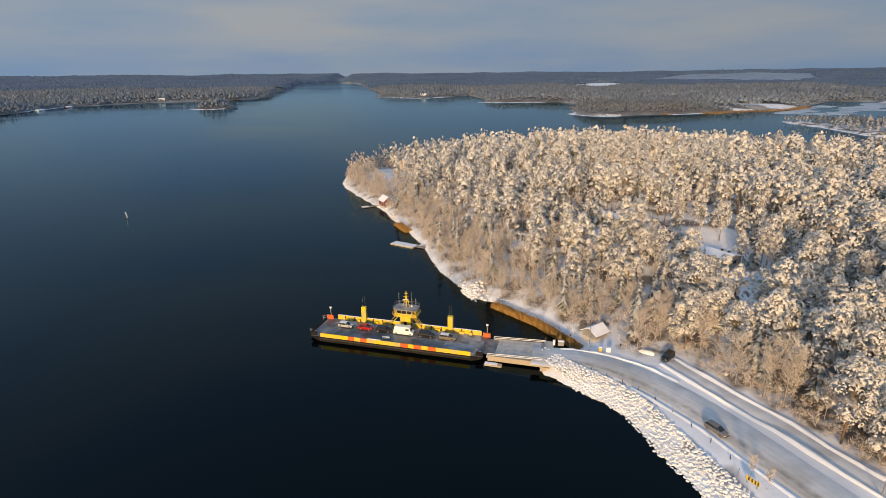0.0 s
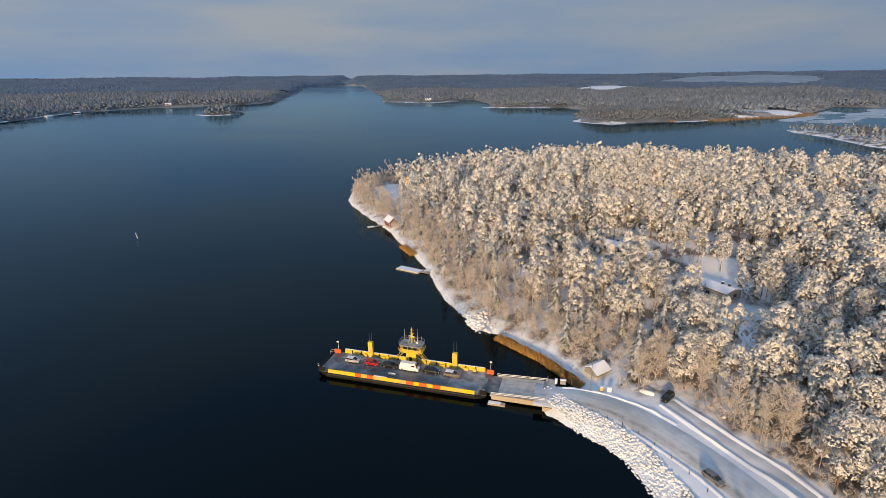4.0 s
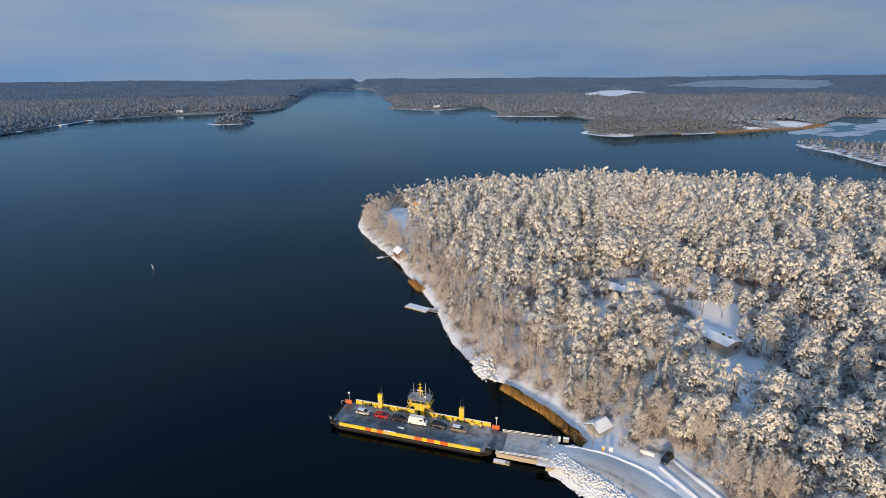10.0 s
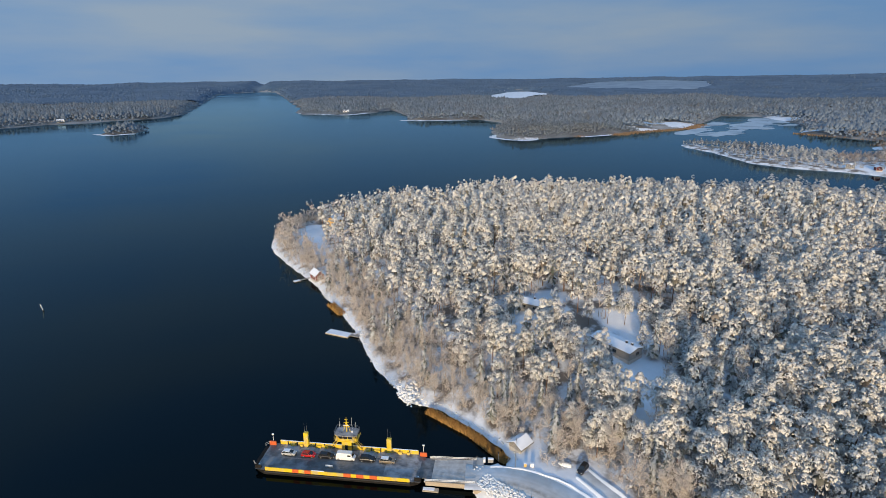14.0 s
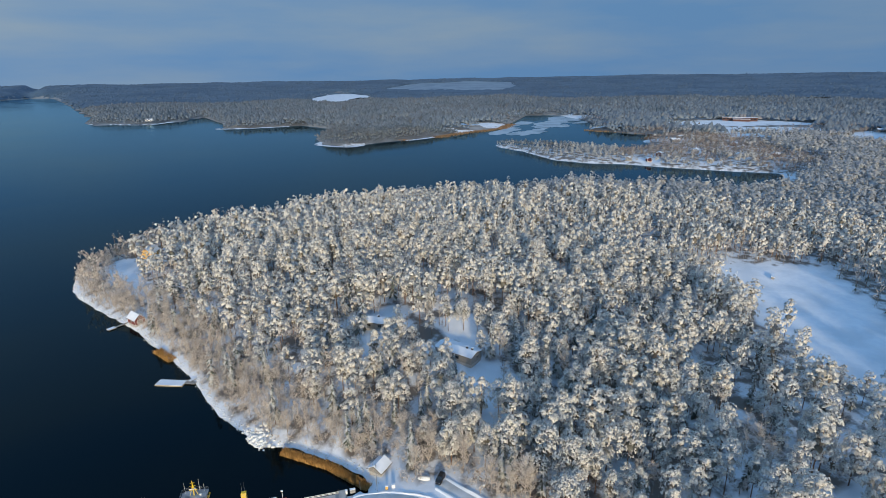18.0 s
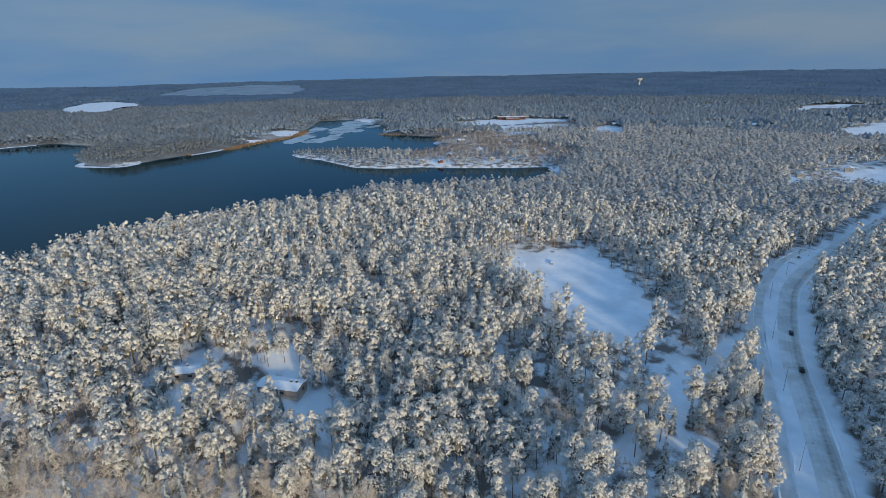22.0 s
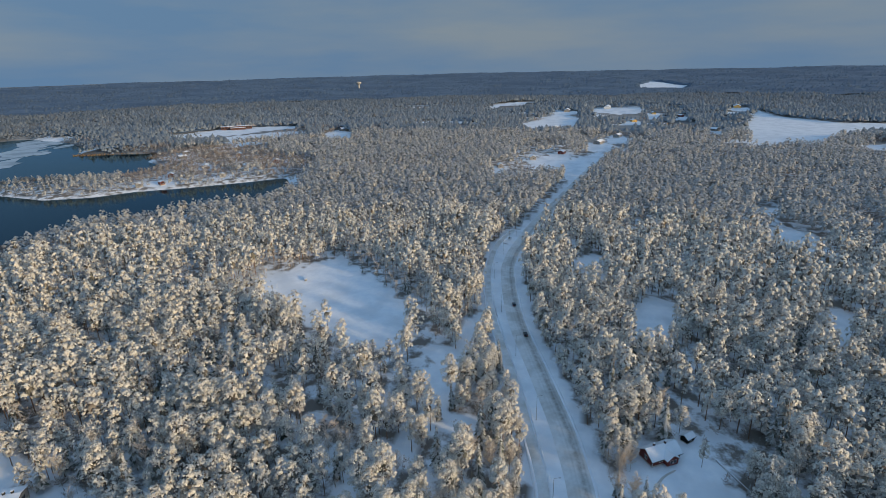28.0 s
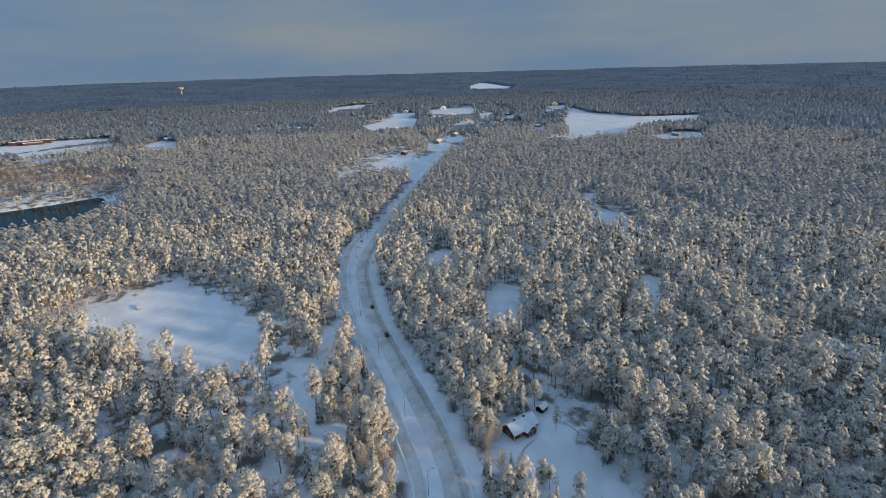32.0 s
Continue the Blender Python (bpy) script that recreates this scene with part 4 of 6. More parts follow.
    plant("shore_birches", slim, x, y, r.randint(0, 3, len(x)), r.uniform(0.6, 1.15, len(x)), r.uniform(0, 6.28, len(x)), [TWIGS, PALE_BARK], "slim bare birches white with frost along the shore")
    # low frosted brush along the shore and the road
    x, y, r = scatter(-80, 60, 130, 500, 2.6, 15)
    d, road = inland(x, y), line_distance(x, y, CYCLEWAY)
    beside = (road > 3.4) & (road < 13) & (x > 44) & (y > 60)
    ok = (((d > 1.5) & (d < 17) & (y > 132)) | beside) & ~open_ground(x, y, -2.0) & (line_distance(x, y, CARRIAGE) > 9)
    ok &= r.uniform(0, 1, len(x)) < np.where(beside, 0.6, 0.9 - np.clip(d - 6, 0, 30) * 0.02)
    ok &= ~((y > 15) & (y < 120) & (x < np.interp(y, (15, 45, 74, 86, 98, 111, 120), (110, 90, 76, 71, 66, 58, 50))))
    ok &= np.hypot(x - 57.4, y - 121.4) > 4
    x, y = x[ok], y[ok]
    bx, by, br = scatter(44, 40, 130, 125, 1.9, 18)
    road = line_distance(bx, by, CYCLEWAY)
    low = (road > 3.2) & (road < 11) & (bx > np.interp(by, (40, 74, 86, 98, 111, 120), (96, 79, 74, 69, 61, 54))) & (np.hypot(bx - 57.4, by - 121.4) > 4) & (br.uniform(0, 1, len(bx)) < 0.25 + 0.07 * road)
    low &= (inland(bx, by) > 3) & (line_distance(bx, by, CARRIAGE) > 9) & (np.hypot(bx - 42.4, by - 134) > 4)
    bx, by = bx[low], by[low]
    plant("roadside_brush", [[(birch_crown(np.random.RandomState(19 + k), 1.6 + 0.5 * k, 1.0, 8, 9, 0.16, 0.5), 0)] for k in range(3)], bx, by, br.randint(0, 3, len(bx)), br.uniform(0.5, 1.2, len(bx)), br.uniform(0, 6.28, len(bx)), [TWIGS], "low frosted brush and grass on the roadside bank")
    rr = np.random.RandomState(16)
    brush = [[(birch_crown(rr, h, 1.5, 8, 6, 0.26), 0)] for h in (2.6, 3.8, 5.0)]
    plant("shore_brush", brush, x, y, r.randint(0, 3, len(x)), r.uniform(0.6, 1.2, len(x)), r.uniform(0, 6.28, len(x)), [TWIGS], "low frosted brush and saplings along the shore")
    x, y, r = scatter(-80, -330, 340, 340, 4.6, 17)
    ok = (np.hypot(x, y) < 260) & (np.hypot(x, y) > 70) & keep_off(x, y) & (inland(x, y) > 14) & (waves(x, y, 45, 26) + r.uniform(-0.5, 0.5, len(x)) > 0.12)
    x, y = x[ok], y[ok]
    under = [[(birch_crown(rr, h, 1.5, 5, 4, 0.7), 0)] for h in (3.0, 4.5, 6.5)]
    plant("forest_undergrowth", under, x, y, r.randint(0, 3, len(x)), r.uniform(0.7, 1.2, len(x)), r.uniform(0, 6.28, len(x)), [UNDERWOOD], "leafless brown saplings and brush below the pines")
    # further woods, coarser with the distance
    x, y, r = scatter(-1100, -900, 1400, 2100, 6.9, 12)
    dist = np.hypot(x, y)
    ahead = (np.degrees(np.arctan2(x, y)) > -44) & (np.degrees(np.arctan2(x, y)) < 136)
    ok = (dist >= 496) & (dist < 1150) & ahead & keep_off(x, y, 1.0)
    x, y = x[ok], y[ok]
    rr = np.random.RandomState(6)

    def round_pine(h, wide, slot):
        """A far pine: a dome of a few large sprays over a dark lump."""
        boughs = []
        for k in range(7):
            a, t = 2.4 * k + rr.uniform(-0.4, 0.4), k / 6
            d = wide * 0.78 * math.sqrt(1 - t * t) * rr.uniform(0.8, 1.1)
            way = np.array([math.cos(a) * (1 - t), math.sin(a) * (1 - t), 0.45 + t])
            boughs.append(spray_arrays(rr, np.array([math.cos(a) * d, math.sin(a) * d, h * (0.62 + 0.36 * t)]), way, wide * rr.uniform(0.45, 0.65), 3))
        return [(merge(boughs), slot), (tuft_arrays(rr, np.array([0, 0, h * 0.55]), wide * 0.66, 1.25 * h * 0.3 / wide, 0.3, 10), slot)]
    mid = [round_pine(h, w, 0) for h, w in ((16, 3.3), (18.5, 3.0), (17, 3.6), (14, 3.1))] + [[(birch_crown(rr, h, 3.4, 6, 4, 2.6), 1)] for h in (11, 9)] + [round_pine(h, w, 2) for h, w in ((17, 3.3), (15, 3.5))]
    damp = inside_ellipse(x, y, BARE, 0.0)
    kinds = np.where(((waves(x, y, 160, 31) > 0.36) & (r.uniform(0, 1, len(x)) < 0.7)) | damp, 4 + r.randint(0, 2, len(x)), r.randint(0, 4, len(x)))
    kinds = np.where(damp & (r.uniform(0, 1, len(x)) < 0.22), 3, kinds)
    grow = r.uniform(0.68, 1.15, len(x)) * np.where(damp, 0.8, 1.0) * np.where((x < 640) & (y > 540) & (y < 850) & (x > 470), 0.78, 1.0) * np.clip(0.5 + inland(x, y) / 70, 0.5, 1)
    # northern trees take the shade-coloured tone, as if under cloud
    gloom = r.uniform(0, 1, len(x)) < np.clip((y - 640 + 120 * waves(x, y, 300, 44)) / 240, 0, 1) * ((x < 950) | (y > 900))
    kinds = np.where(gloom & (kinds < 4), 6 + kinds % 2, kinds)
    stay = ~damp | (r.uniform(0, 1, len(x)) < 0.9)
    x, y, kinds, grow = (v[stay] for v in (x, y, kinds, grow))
    plant("middle_forest", mid, x, y, kinds, grow, r.uniform(0, 6.28, len(x)), [MIDWOOD, FARTWIGS, SHADED_WOOD], "snow-dusted mixed forest across flat land")
    x, y, r = scatter(440, 320, 1220, 960, 6.4, 33)
    ok = inside_ellipse(x, y, BARE, 0.0) & (inland(x, y) > 2) & (line_distance(x, y, CARRIAGE) > 12) & ~inside_ellipse(x, y, [(u, v, 9, 8, 0) for u, v in YARDS]) & ~inside_ellipse(x, y, LAKES)
    ok &= ~open_ground(x, y, -6.0) | (r.uniform(0, 1, len(x)) < 0.25)
    x, y = x[ok], y[ok]
    plant("village_birches", [[(birch_crown(rr, h, 3.0, 7, 4, 2.0), 0)] for h in (8, 10, 7)], x, y, r.randint(0, 3, len(x)), r.uniform(0.6, 1.1, len(x)), r.uniform(0, 6.28, len(x)), [FARTWIGS], "leafless grey-brown birches between the village houses")
    x, y, r = scatter(-2600, -2600, 2700, 2700, 8.6, 13)
    dist = np.hypot(x, y)
    ahead = (np.degrees(np.arctan2(x, y)) > -44) & (np.degrees(np.arctan2(x, y)) < 136)
    ok = (dist >= 1146) & (dist < 2600) & ahead & keep_off(x, y, 2.0)
    x, y = x[ok], y[ok]
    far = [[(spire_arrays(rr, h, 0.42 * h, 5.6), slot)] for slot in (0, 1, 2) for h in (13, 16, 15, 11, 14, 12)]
    # darkened tone northwards for cloud shade, then further out for haze
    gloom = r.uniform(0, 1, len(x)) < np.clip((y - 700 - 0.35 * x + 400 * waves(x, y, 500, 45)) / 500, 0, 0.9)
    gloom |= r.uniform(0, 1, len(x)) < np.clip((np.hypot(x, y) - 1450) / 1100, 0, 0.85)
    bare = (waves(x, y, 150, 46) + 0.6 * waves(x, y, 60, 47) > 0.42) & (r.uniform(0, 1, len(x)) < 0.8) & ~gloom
    plant("far_forest", far, x, y, np.where(bare, 12, 6 * gloom) + r.randint(0, 6, len(x)), r.uniform(0.7, 1.15, len(x)) * np.where(bare, 0.7, 1.0) * (1 + 0.32 * waves(x, y, 170, 41)) * np.clip(0.55 + inland(x, y) / 120, 0.55, 1), r.uniform(0, 6.28, len(x)), [HAZE_WOOD, SHADED_WOOD, FARTWIGS], "distant snowy forest in grey-blue haze tones")


def build_horizon():
    """The roof of the woods far away, one rolling sheet over the land."""
    far, way = np.concatenate([np.arange(2560, 3600, 26), np.arange(3600, 5000, 45)]), np.radians(np.arange(-46, 138.1, 0.4))
    d, a = np.meshgrid(far, way)
    r = np.random.RandomState(14)
    x, y = d * np.sin(a), d * np.cos(a)
    roof = 10 + 3 * waves(x, y, 90, 51) + 3.5 * waves(x, y, 310, 52) + r.uniform(-1.6, 1.6, x.shape)
    roof = np.where(open_ground(x.ravel(), y.ravel(), 4.0).reshape(x.shape) | inside_ellipse(x, y, LAKES, 24.0) | (inland(x, y) < 6), -4.0, roof)
    n, m = x.shape
    i = np.arange(n * m).reshape(n, m)
    quads = np.stack([i[:-1, :-1], i[:-1, 1:], i[1:, 1:], i[1:, :-1]], -1).reshape(-1, 4)
    me = mesh_of("horizon_forest", np.stack([x, y, height(x, y) + roof], -1).reshape(-1, 3), quads, [HAZE_CANOPY], smooth=True)
    tagged(new("horizon_forest", me), "endless forest at the horizon in dark haze-blue tones", "forest", kind="stuff")
    x, y, r = scatter(-5000, -3600, 5000, 5000, 27, 14)
    dist, bearing = np.hypot(x, y), np.degrees(np.arctan2(x, y))
    ok = (dist >= 2580) & (dist < 4950) & (bearing > -46) & (bearing < 138) & keep_off(x, y, 4.0)
    x, y = x[ok], y[ok]
    tops = [[(spire_arrays(r, h, 5.0, w, 3), 0)] for h, w in ((13, 11), (14.5, 13), (12, 14), (15.5, 10))]
    plant("horizon_treetops", tops, x, y, r.randint(0, 4, len(x)), r.uniform(0.7, 1.2, len(x)) * (1 + 0.2 * waves(x, y, 260, 53)), r.uniform(0, 6.28, len(x)), [HAZE_TREETOPS], "haze-blue treetops of the distant forest")


build_forest()
build_horizon()


def build_lakes():
    for k, (cx, cy, a, b, turn) in enumerate(LAKES):
        n, rings = 40, 8
        t = np.arange(n) * 2 * math.pi / n
        c, s = math.cos(radians(turn)), math.sin(radians(turn))
        edge = 1.02 * np.sqrt(1 + 0.16 * np.sin(3 * t + cx) + 0.08 * np.sin(7 * t + cy))
        x, y = [np.array([cx])], [np.array([cy])]
        for q in np.arange(1, rings + 1) / rings:
            u, v = q * a * edge * np.cos(t), q * b * edge * np.sin(t)
            x.append(cx + u * c - v * s)
            y.append(cy + u * s + v * c)
        x, y = np.concatenate(x), np.concatenate(y)
        faces = [(0, 1 + i, 1 + (i + 1) % n) for i in range(n)]
        for q in range(rings - 1):
            for i in range(n):
                p, o = 1 + q * n + i, 1 + q * n + (i + 1) % n
                faces += [(p, p + n, o + n), (p, o + n, o)]
        me = mesh_of("frozen_lake", np.column_stack([x, y, height(x, y) + 3.0 if k else np.full(len(x), 9.0)]), faces, [LAKE_ICE if k else SNOW])
        tagged(new("frozen_lake", me), "frozen lake with snow-dusted ice between woods", "lake", kind="structure")


build_lakes()


# ---- ferry ----
def rail(parent, points, z0, z1, mat, gap=1.5, r=0.035, name="railing"):
    """Posts and two bars along a line of (x, y)."""
    bm = bmesh.new()
    for (ax, ay), (bx, by) in zip(points, points[1:]):
        n = max(1, int(math.hypot(bx - ax, by - ay) / gap))
        for k in range(n + 1):
            t = k / n
            tube((ax + (bx - ax) * t, ay + (by - ay) * t, z0), (ax + (bx - ax) * t, ay + (by - ay) * t, z1), r, sides=4, bm=bm)
        for z in (z1, (z0 + z1) / 2):
            tube((ax, ay, z), (bx, by, z), r, sides=4, bm=bm)
    return part(name, bm, mat, parent)


def build_ferry():
    base = pose(-35.8, 136.4, 0, 0, 0, -15.2)
    ferry = thing("car_ferry", base @ pose(0, 0.95, 0) @ Matrix.Diagonal((1, 0.925, 1, 1)), "yellow and black flat road ferry moored at its ramp", "ferry")
    hull = [[(-2.5, 0.6, 0.5), (-2.5, 11.2, 0.5), (-2.5, 11.2, 1.3), (-2.5, 0.6, 1.3)], [(0.5, -0.9, -1.2), (0.5, 12.6, -1.2), (0.5, 12.6, 1.3), (0.5, -0.9, 1.3)],
            [(44.5, -0.9, -1.2), (44.5, 12.6, -1.2), (44.5, 12.6, 1.3), (44.5, -0.9, 1.3)], [(47.5, 0.6, 0.5), (47.5, 11.2, 0.5), (47.5, 11.2, 1.3), (47.5, 0.6, 1.3)]]
    part("hull", loft(hull), BLACK, ferry)
    part("rubbing_strake", box(0.6, -1.1, 0.75, 44.4, -0.88, 1.15, 0.05), RUBBER, ferry, "black rubber rubbing strip")
    part("rubbing_strake", box(0.6, 12.58, 0.75, 44.4, 12.8, 1.15, 0.05), RUBBER, ferry)
    part("deck", box(-2.4, -0.6, 1.3, 47.4, 12.3, 1.4), DECK, ferry, "dark wet steel car deck with snow streaks")
    cuts = [0.8, 9.3, 11.2, 13.0, 14.9, 24.8, 27.0, 28.6, 30.8, 32.6, 34.8, 44.4]
    for k, (a, b) in enumerate(zip(cuts, cuts[1:])):
        orange = k % 2 == 1
        part("bulwark_panel", box(a + 0.01, -0.92 - 0.03 * orange, 1.36, b - 0.01, -0.62, 2.5, 0.03), ORANGE if orange else YELLOW, ferry, "orange panel" if orange else "yellow panel")
    part("snow_ridge", box(15.2, -0.9, 2.5, 19.0, -0.6, 2.68, 0.05), SNOW, ferry, "snow lying on the rail")
    # far side, with lockers
    for a, b in ((0.6, 8.5), (10.1, 20.8), (24.2, 35.1), (36.7, 45.0)):
        part("bulwark_panel", box(a, 12.0, 1.36, b, 12.35, 2.75, 0.03), YELLOW, ferry, "yellow panel")
        part("snow_ridge", box(a + 0.2, 11.95, 2.75, b - 0.2, 12.3, 2.83, 0.03), SNOW, ferry)
    for a, w in ((4.2, 1.4), (7.2, 0.9), (12.4, 1.6), (15.0, 1.2), (28.4, 1.3), (31.2, 1.8), (38.6, 1.4), (41.4, 1.0)):
        part("deck_locker", box(a, 11.3, 1.4, a + w, 12.0, 2.2, 0.04), YELLOW, ferry)
    # black strips added to draw the dark recesses along the far bulwark
    for x in range(3, 44, 3):
        part("bulwark_gap_strip", box(x, 11.85, 1.4, x + 0.3, 12.0, 2.7), RUBBER, ferry)
    for x in (9.3, 35.9):
        part("thruster_post", box(x - 0.75, 11.5, 1.4, x + 0.75, 12.7, 6.4, 0.08), YELLOW, ferry, "tall yellow machinery trunk")
        for d in (-0.4, 0.35):
            part("antenna", tube((x + d, 12.2, 6.4), (x + d, 12.2, 9.8), 0.04, 0.02, 5), STEEL, ferry)
    # corner plates and lifted end flaps
    for x, s in ((-1.6, -1), (46.6, 1)):
        part("corner_plate", box(x - 1.1, 11.2, 1.4, x + 1.1, 11.6, 2.7, 0.04), ORANGE, ferry, "orange corner plate")
        part("corner_plate", box(x - 1.0, -0.2, 1.4, x + 1.0, 0.1, 2.5, 0.04), BLACK, ferry, "black corner plate")
        part("lamp_mast", tube((x, 11.9, 1.4), (x, 11.9, 5.0), 0.08, 0.06), WHITE, ferry, "white lamp mast")
        part("lamp_box", box(x - 0.35, 11.7, 4.8, x + 0.35, 12.1, 5.2, 0.05), WHITE, ferry)
        part("capstan", tube((x, 0.9, 1.4), (x, 0.9, 2.2), 0.3, 0.22, 8), WHITE, ferry)
    part("end_flap", box(-3.6, 1.6, 1.2, -2.4, 10.2, 1.42, 0.04), BLACK, ferry, "lowered black end flap")
    part("end_flap", box(47.4, 1.2, 1.35, 50.4, 10.4, 1.55, 0.04), DECK, ferry, "end flap lying on the ramp")
    rail(ferry, [(-2.4, 0.4), (-3.6, 1.5)], 1.4, 2.6, WHITE)
    rail(ferry, [(-2.4, 11.4), (-3.6, 10.3)], 1.4, 2.6, WHITE)
    part("bollard_frame", box(18.2, 2.6, 1.4, 20.4, 3.1, 2.1, 0.1), WHITE, ferry, "white barrier frame on the deck")
    for y, a, b in ((5.6, 3.0, 12.0), (5.6, 19.0, 27.0), (5.6, 33.0, 40.0)):
        part("lane_line", box(a, y, 1.4, b, y + 0.1, 1.412), SLUSH, ferry, "worn pale lane line")
    part("slush", box(1.0, 8.9, 1.4, 45.5, 11.9, 1.425, 0.01), SLUSH, ferry, "grey trodden slush along the side")
    part("slush", box(36.0, 0.2, 1.4, 46.5, 8.8, 1.422, 0.01), SLUSH, ferry, "grey trodden slush at the bow")
    # bridge tower
    part("tower", box(20.9, 11.2, 1.4, 24.1, 14.0, 5.4, 0.12), YELLOW, ferry)
    part("tower_door", box(22.0, 11.14, 1.5, 22.9, 11.2, 3.4), GLASS, ferry, "dark doorway")
    plat = [(18.9, 10.9), (20.0, 10.2), (25.0, 10.2), (26.1, 10.9), (26.1, 14.2), (25.0, 14.9), (20.0, 14.9), (18.9, 14.2)]
    part("bridge_platform", prism(plat, 5.2, 5.45), YELLOW, ferry)
    bridge = part("bridge", loft([[(x * 0.92 + 1.8, y * 0.92 + 1.0, 5.45) for x, y in plat], [(x * 0.86 + 3.15, y * 0.86 + 1.76, 6.2) for x, y in plat]]), YELLOW, ferry)
    inner = [(x * 0.86 + 3.15, y * 0.86 + 1.76) for x, y in plat]
    outer = [(x * 0.94 + 1.35, y * 0.94 + 0.75) for x, y in plat]
    part("window_band", loft([[(x, y, 6.2) for x, y in inner], [(x, y, 7.25) for x, y in outer]]), GLASS, bridge, "dark raked bridge windows")
    for k in range(8):
        for t in (0.0, 0.33, 0.66):
            a, b = Vector((*inner[k], 6.2)), Vector((*inner[(k + 1) % 8], 6.2))
            c, d = Vector((*outer[k], 7.25)), Vector((*outer[(k + 1) % 8], 7.25))
            part("mullion", tube(a.lerp(b, t), c.lerp(d, t), 0.09, sides=4), YELLOW, bridge)
    part("bridge_roof", prism([(x * 1.0, y) for x, y in plat], 7.25, 7.55), SLUSH, ferry, "grey roof with some snow")
    rail(ferry, plat + plat[:1], 7.55, 8.5, STEEL, 1.2, 0.03, "roof_railing")
    rail(ferry, [(x * 1.05 - 1.12, y * 1.05 - 0.63) for x, y in plat + plat[:1]], 5.45, 6.3, YELLOW, 1.3, 0.04, "gallery_railing")
    mast = part("mast", tube((22.5, 12.6, 7.5), (22.5, 12.6, 12.6), 0.22, 0.1, 6), YELLOW, ferry)
    part("mast_leg", tube((21.4, 12.6, 7.5), (22.4, 12.6, 10.8), 0.1, 0.08, 5), YELLOW, ferry)
    part("mast_leg", tube((23.6, 12.6, 7.5), (22.6, 12.6, 10.8), 0.1, 0.08, 5), YELLOW, ferry)
    for z, w in ((9.4, 1.1), (10.8, 0.8), (11.8, 0.6)):
        part("mast_yard", tube((22.5 - w, 12.6, z), (22.5 + w, 12.6, z), 0.07, sides=5), YELLOW, mast)
    part("radar_scanner", box(21.6, 12.1, 9.9, 23.4, 12.3, 10.1, 0.05), WHITE, mast, "white radar bar")
    part("searchlight", tube((24.6, 11.4, 8.6), (24.6, 11.0, 8.6), 0.3, 0.3, 10), WHITE, ferry)
    for x, h in ((19.8, 3.6), (25.0, 2.6), (23.8, 4.4)):
        part("whip_antenna", tube((x, 14.0, 7.5), (x, 14.0, 7.5 + h), 0.05, 0.02, 5), WHITE, ferry)
    for s in (-1, 1):
        stair = bmesh.new()
        for y in (11.6, 12.5):
            tube((22.5 + s * 1.7, y, 5.3), (22.5 + s * 5.2, y, 1.4), 0.08, sides=4, bm=stair)
            tube((22.5 + s * 1.7, y, 6.3), (22.5 + s * 5.2, y, 2.4), 0.04, sides=4, bm=stair)
        for k in range(12):
            t = (k + 0.5) / 12
            box(22.5 + s * (1.7 + 3.5 * t) - 0.13, 11.6, 5.3 - 3.9 * t - 0.03, 22.5 + s * (1.7 + 3.5 * t) + 0.13, 12.5, 5.3 - 3.9 * t + 0.03, bm=stair)
        part("stairs", stair, YELLOW, ferry)
    return base


# ---- vehicles ----
def car_paint(name, colour):
    return material(name, colour, 0.3, tuple(0.85 * c for c in colour), 1.5)


CAR_GREY = car_paint("grey_car_paint", (0.16, 0.16, 0.17))
CAR_BLACK = car_paint("black_car_paint", (0.012, 0.012, 0.014))
CAR_RED = car_paint("red_car_paint", (0.45, 0.01, 0.012))
CAR_SILVER = car_paint("silver_car_paint", (0.45, 0.46, 0.46))
CAR_BLUE = car_paint("dark_blue_car_paint", (0.02, 0.03, 0.05))
CAR_TAN = car_paint("tan_van_paint", (0.20, 0.165, 0.12))
LAMP_RED = material("red_lamp_glass", (0.4, 0.01, 0.01), 0.2)
LAMP_CLEAR = material("clear_lamp_glass", (0.7, 0.7, 0.68), 0.15)


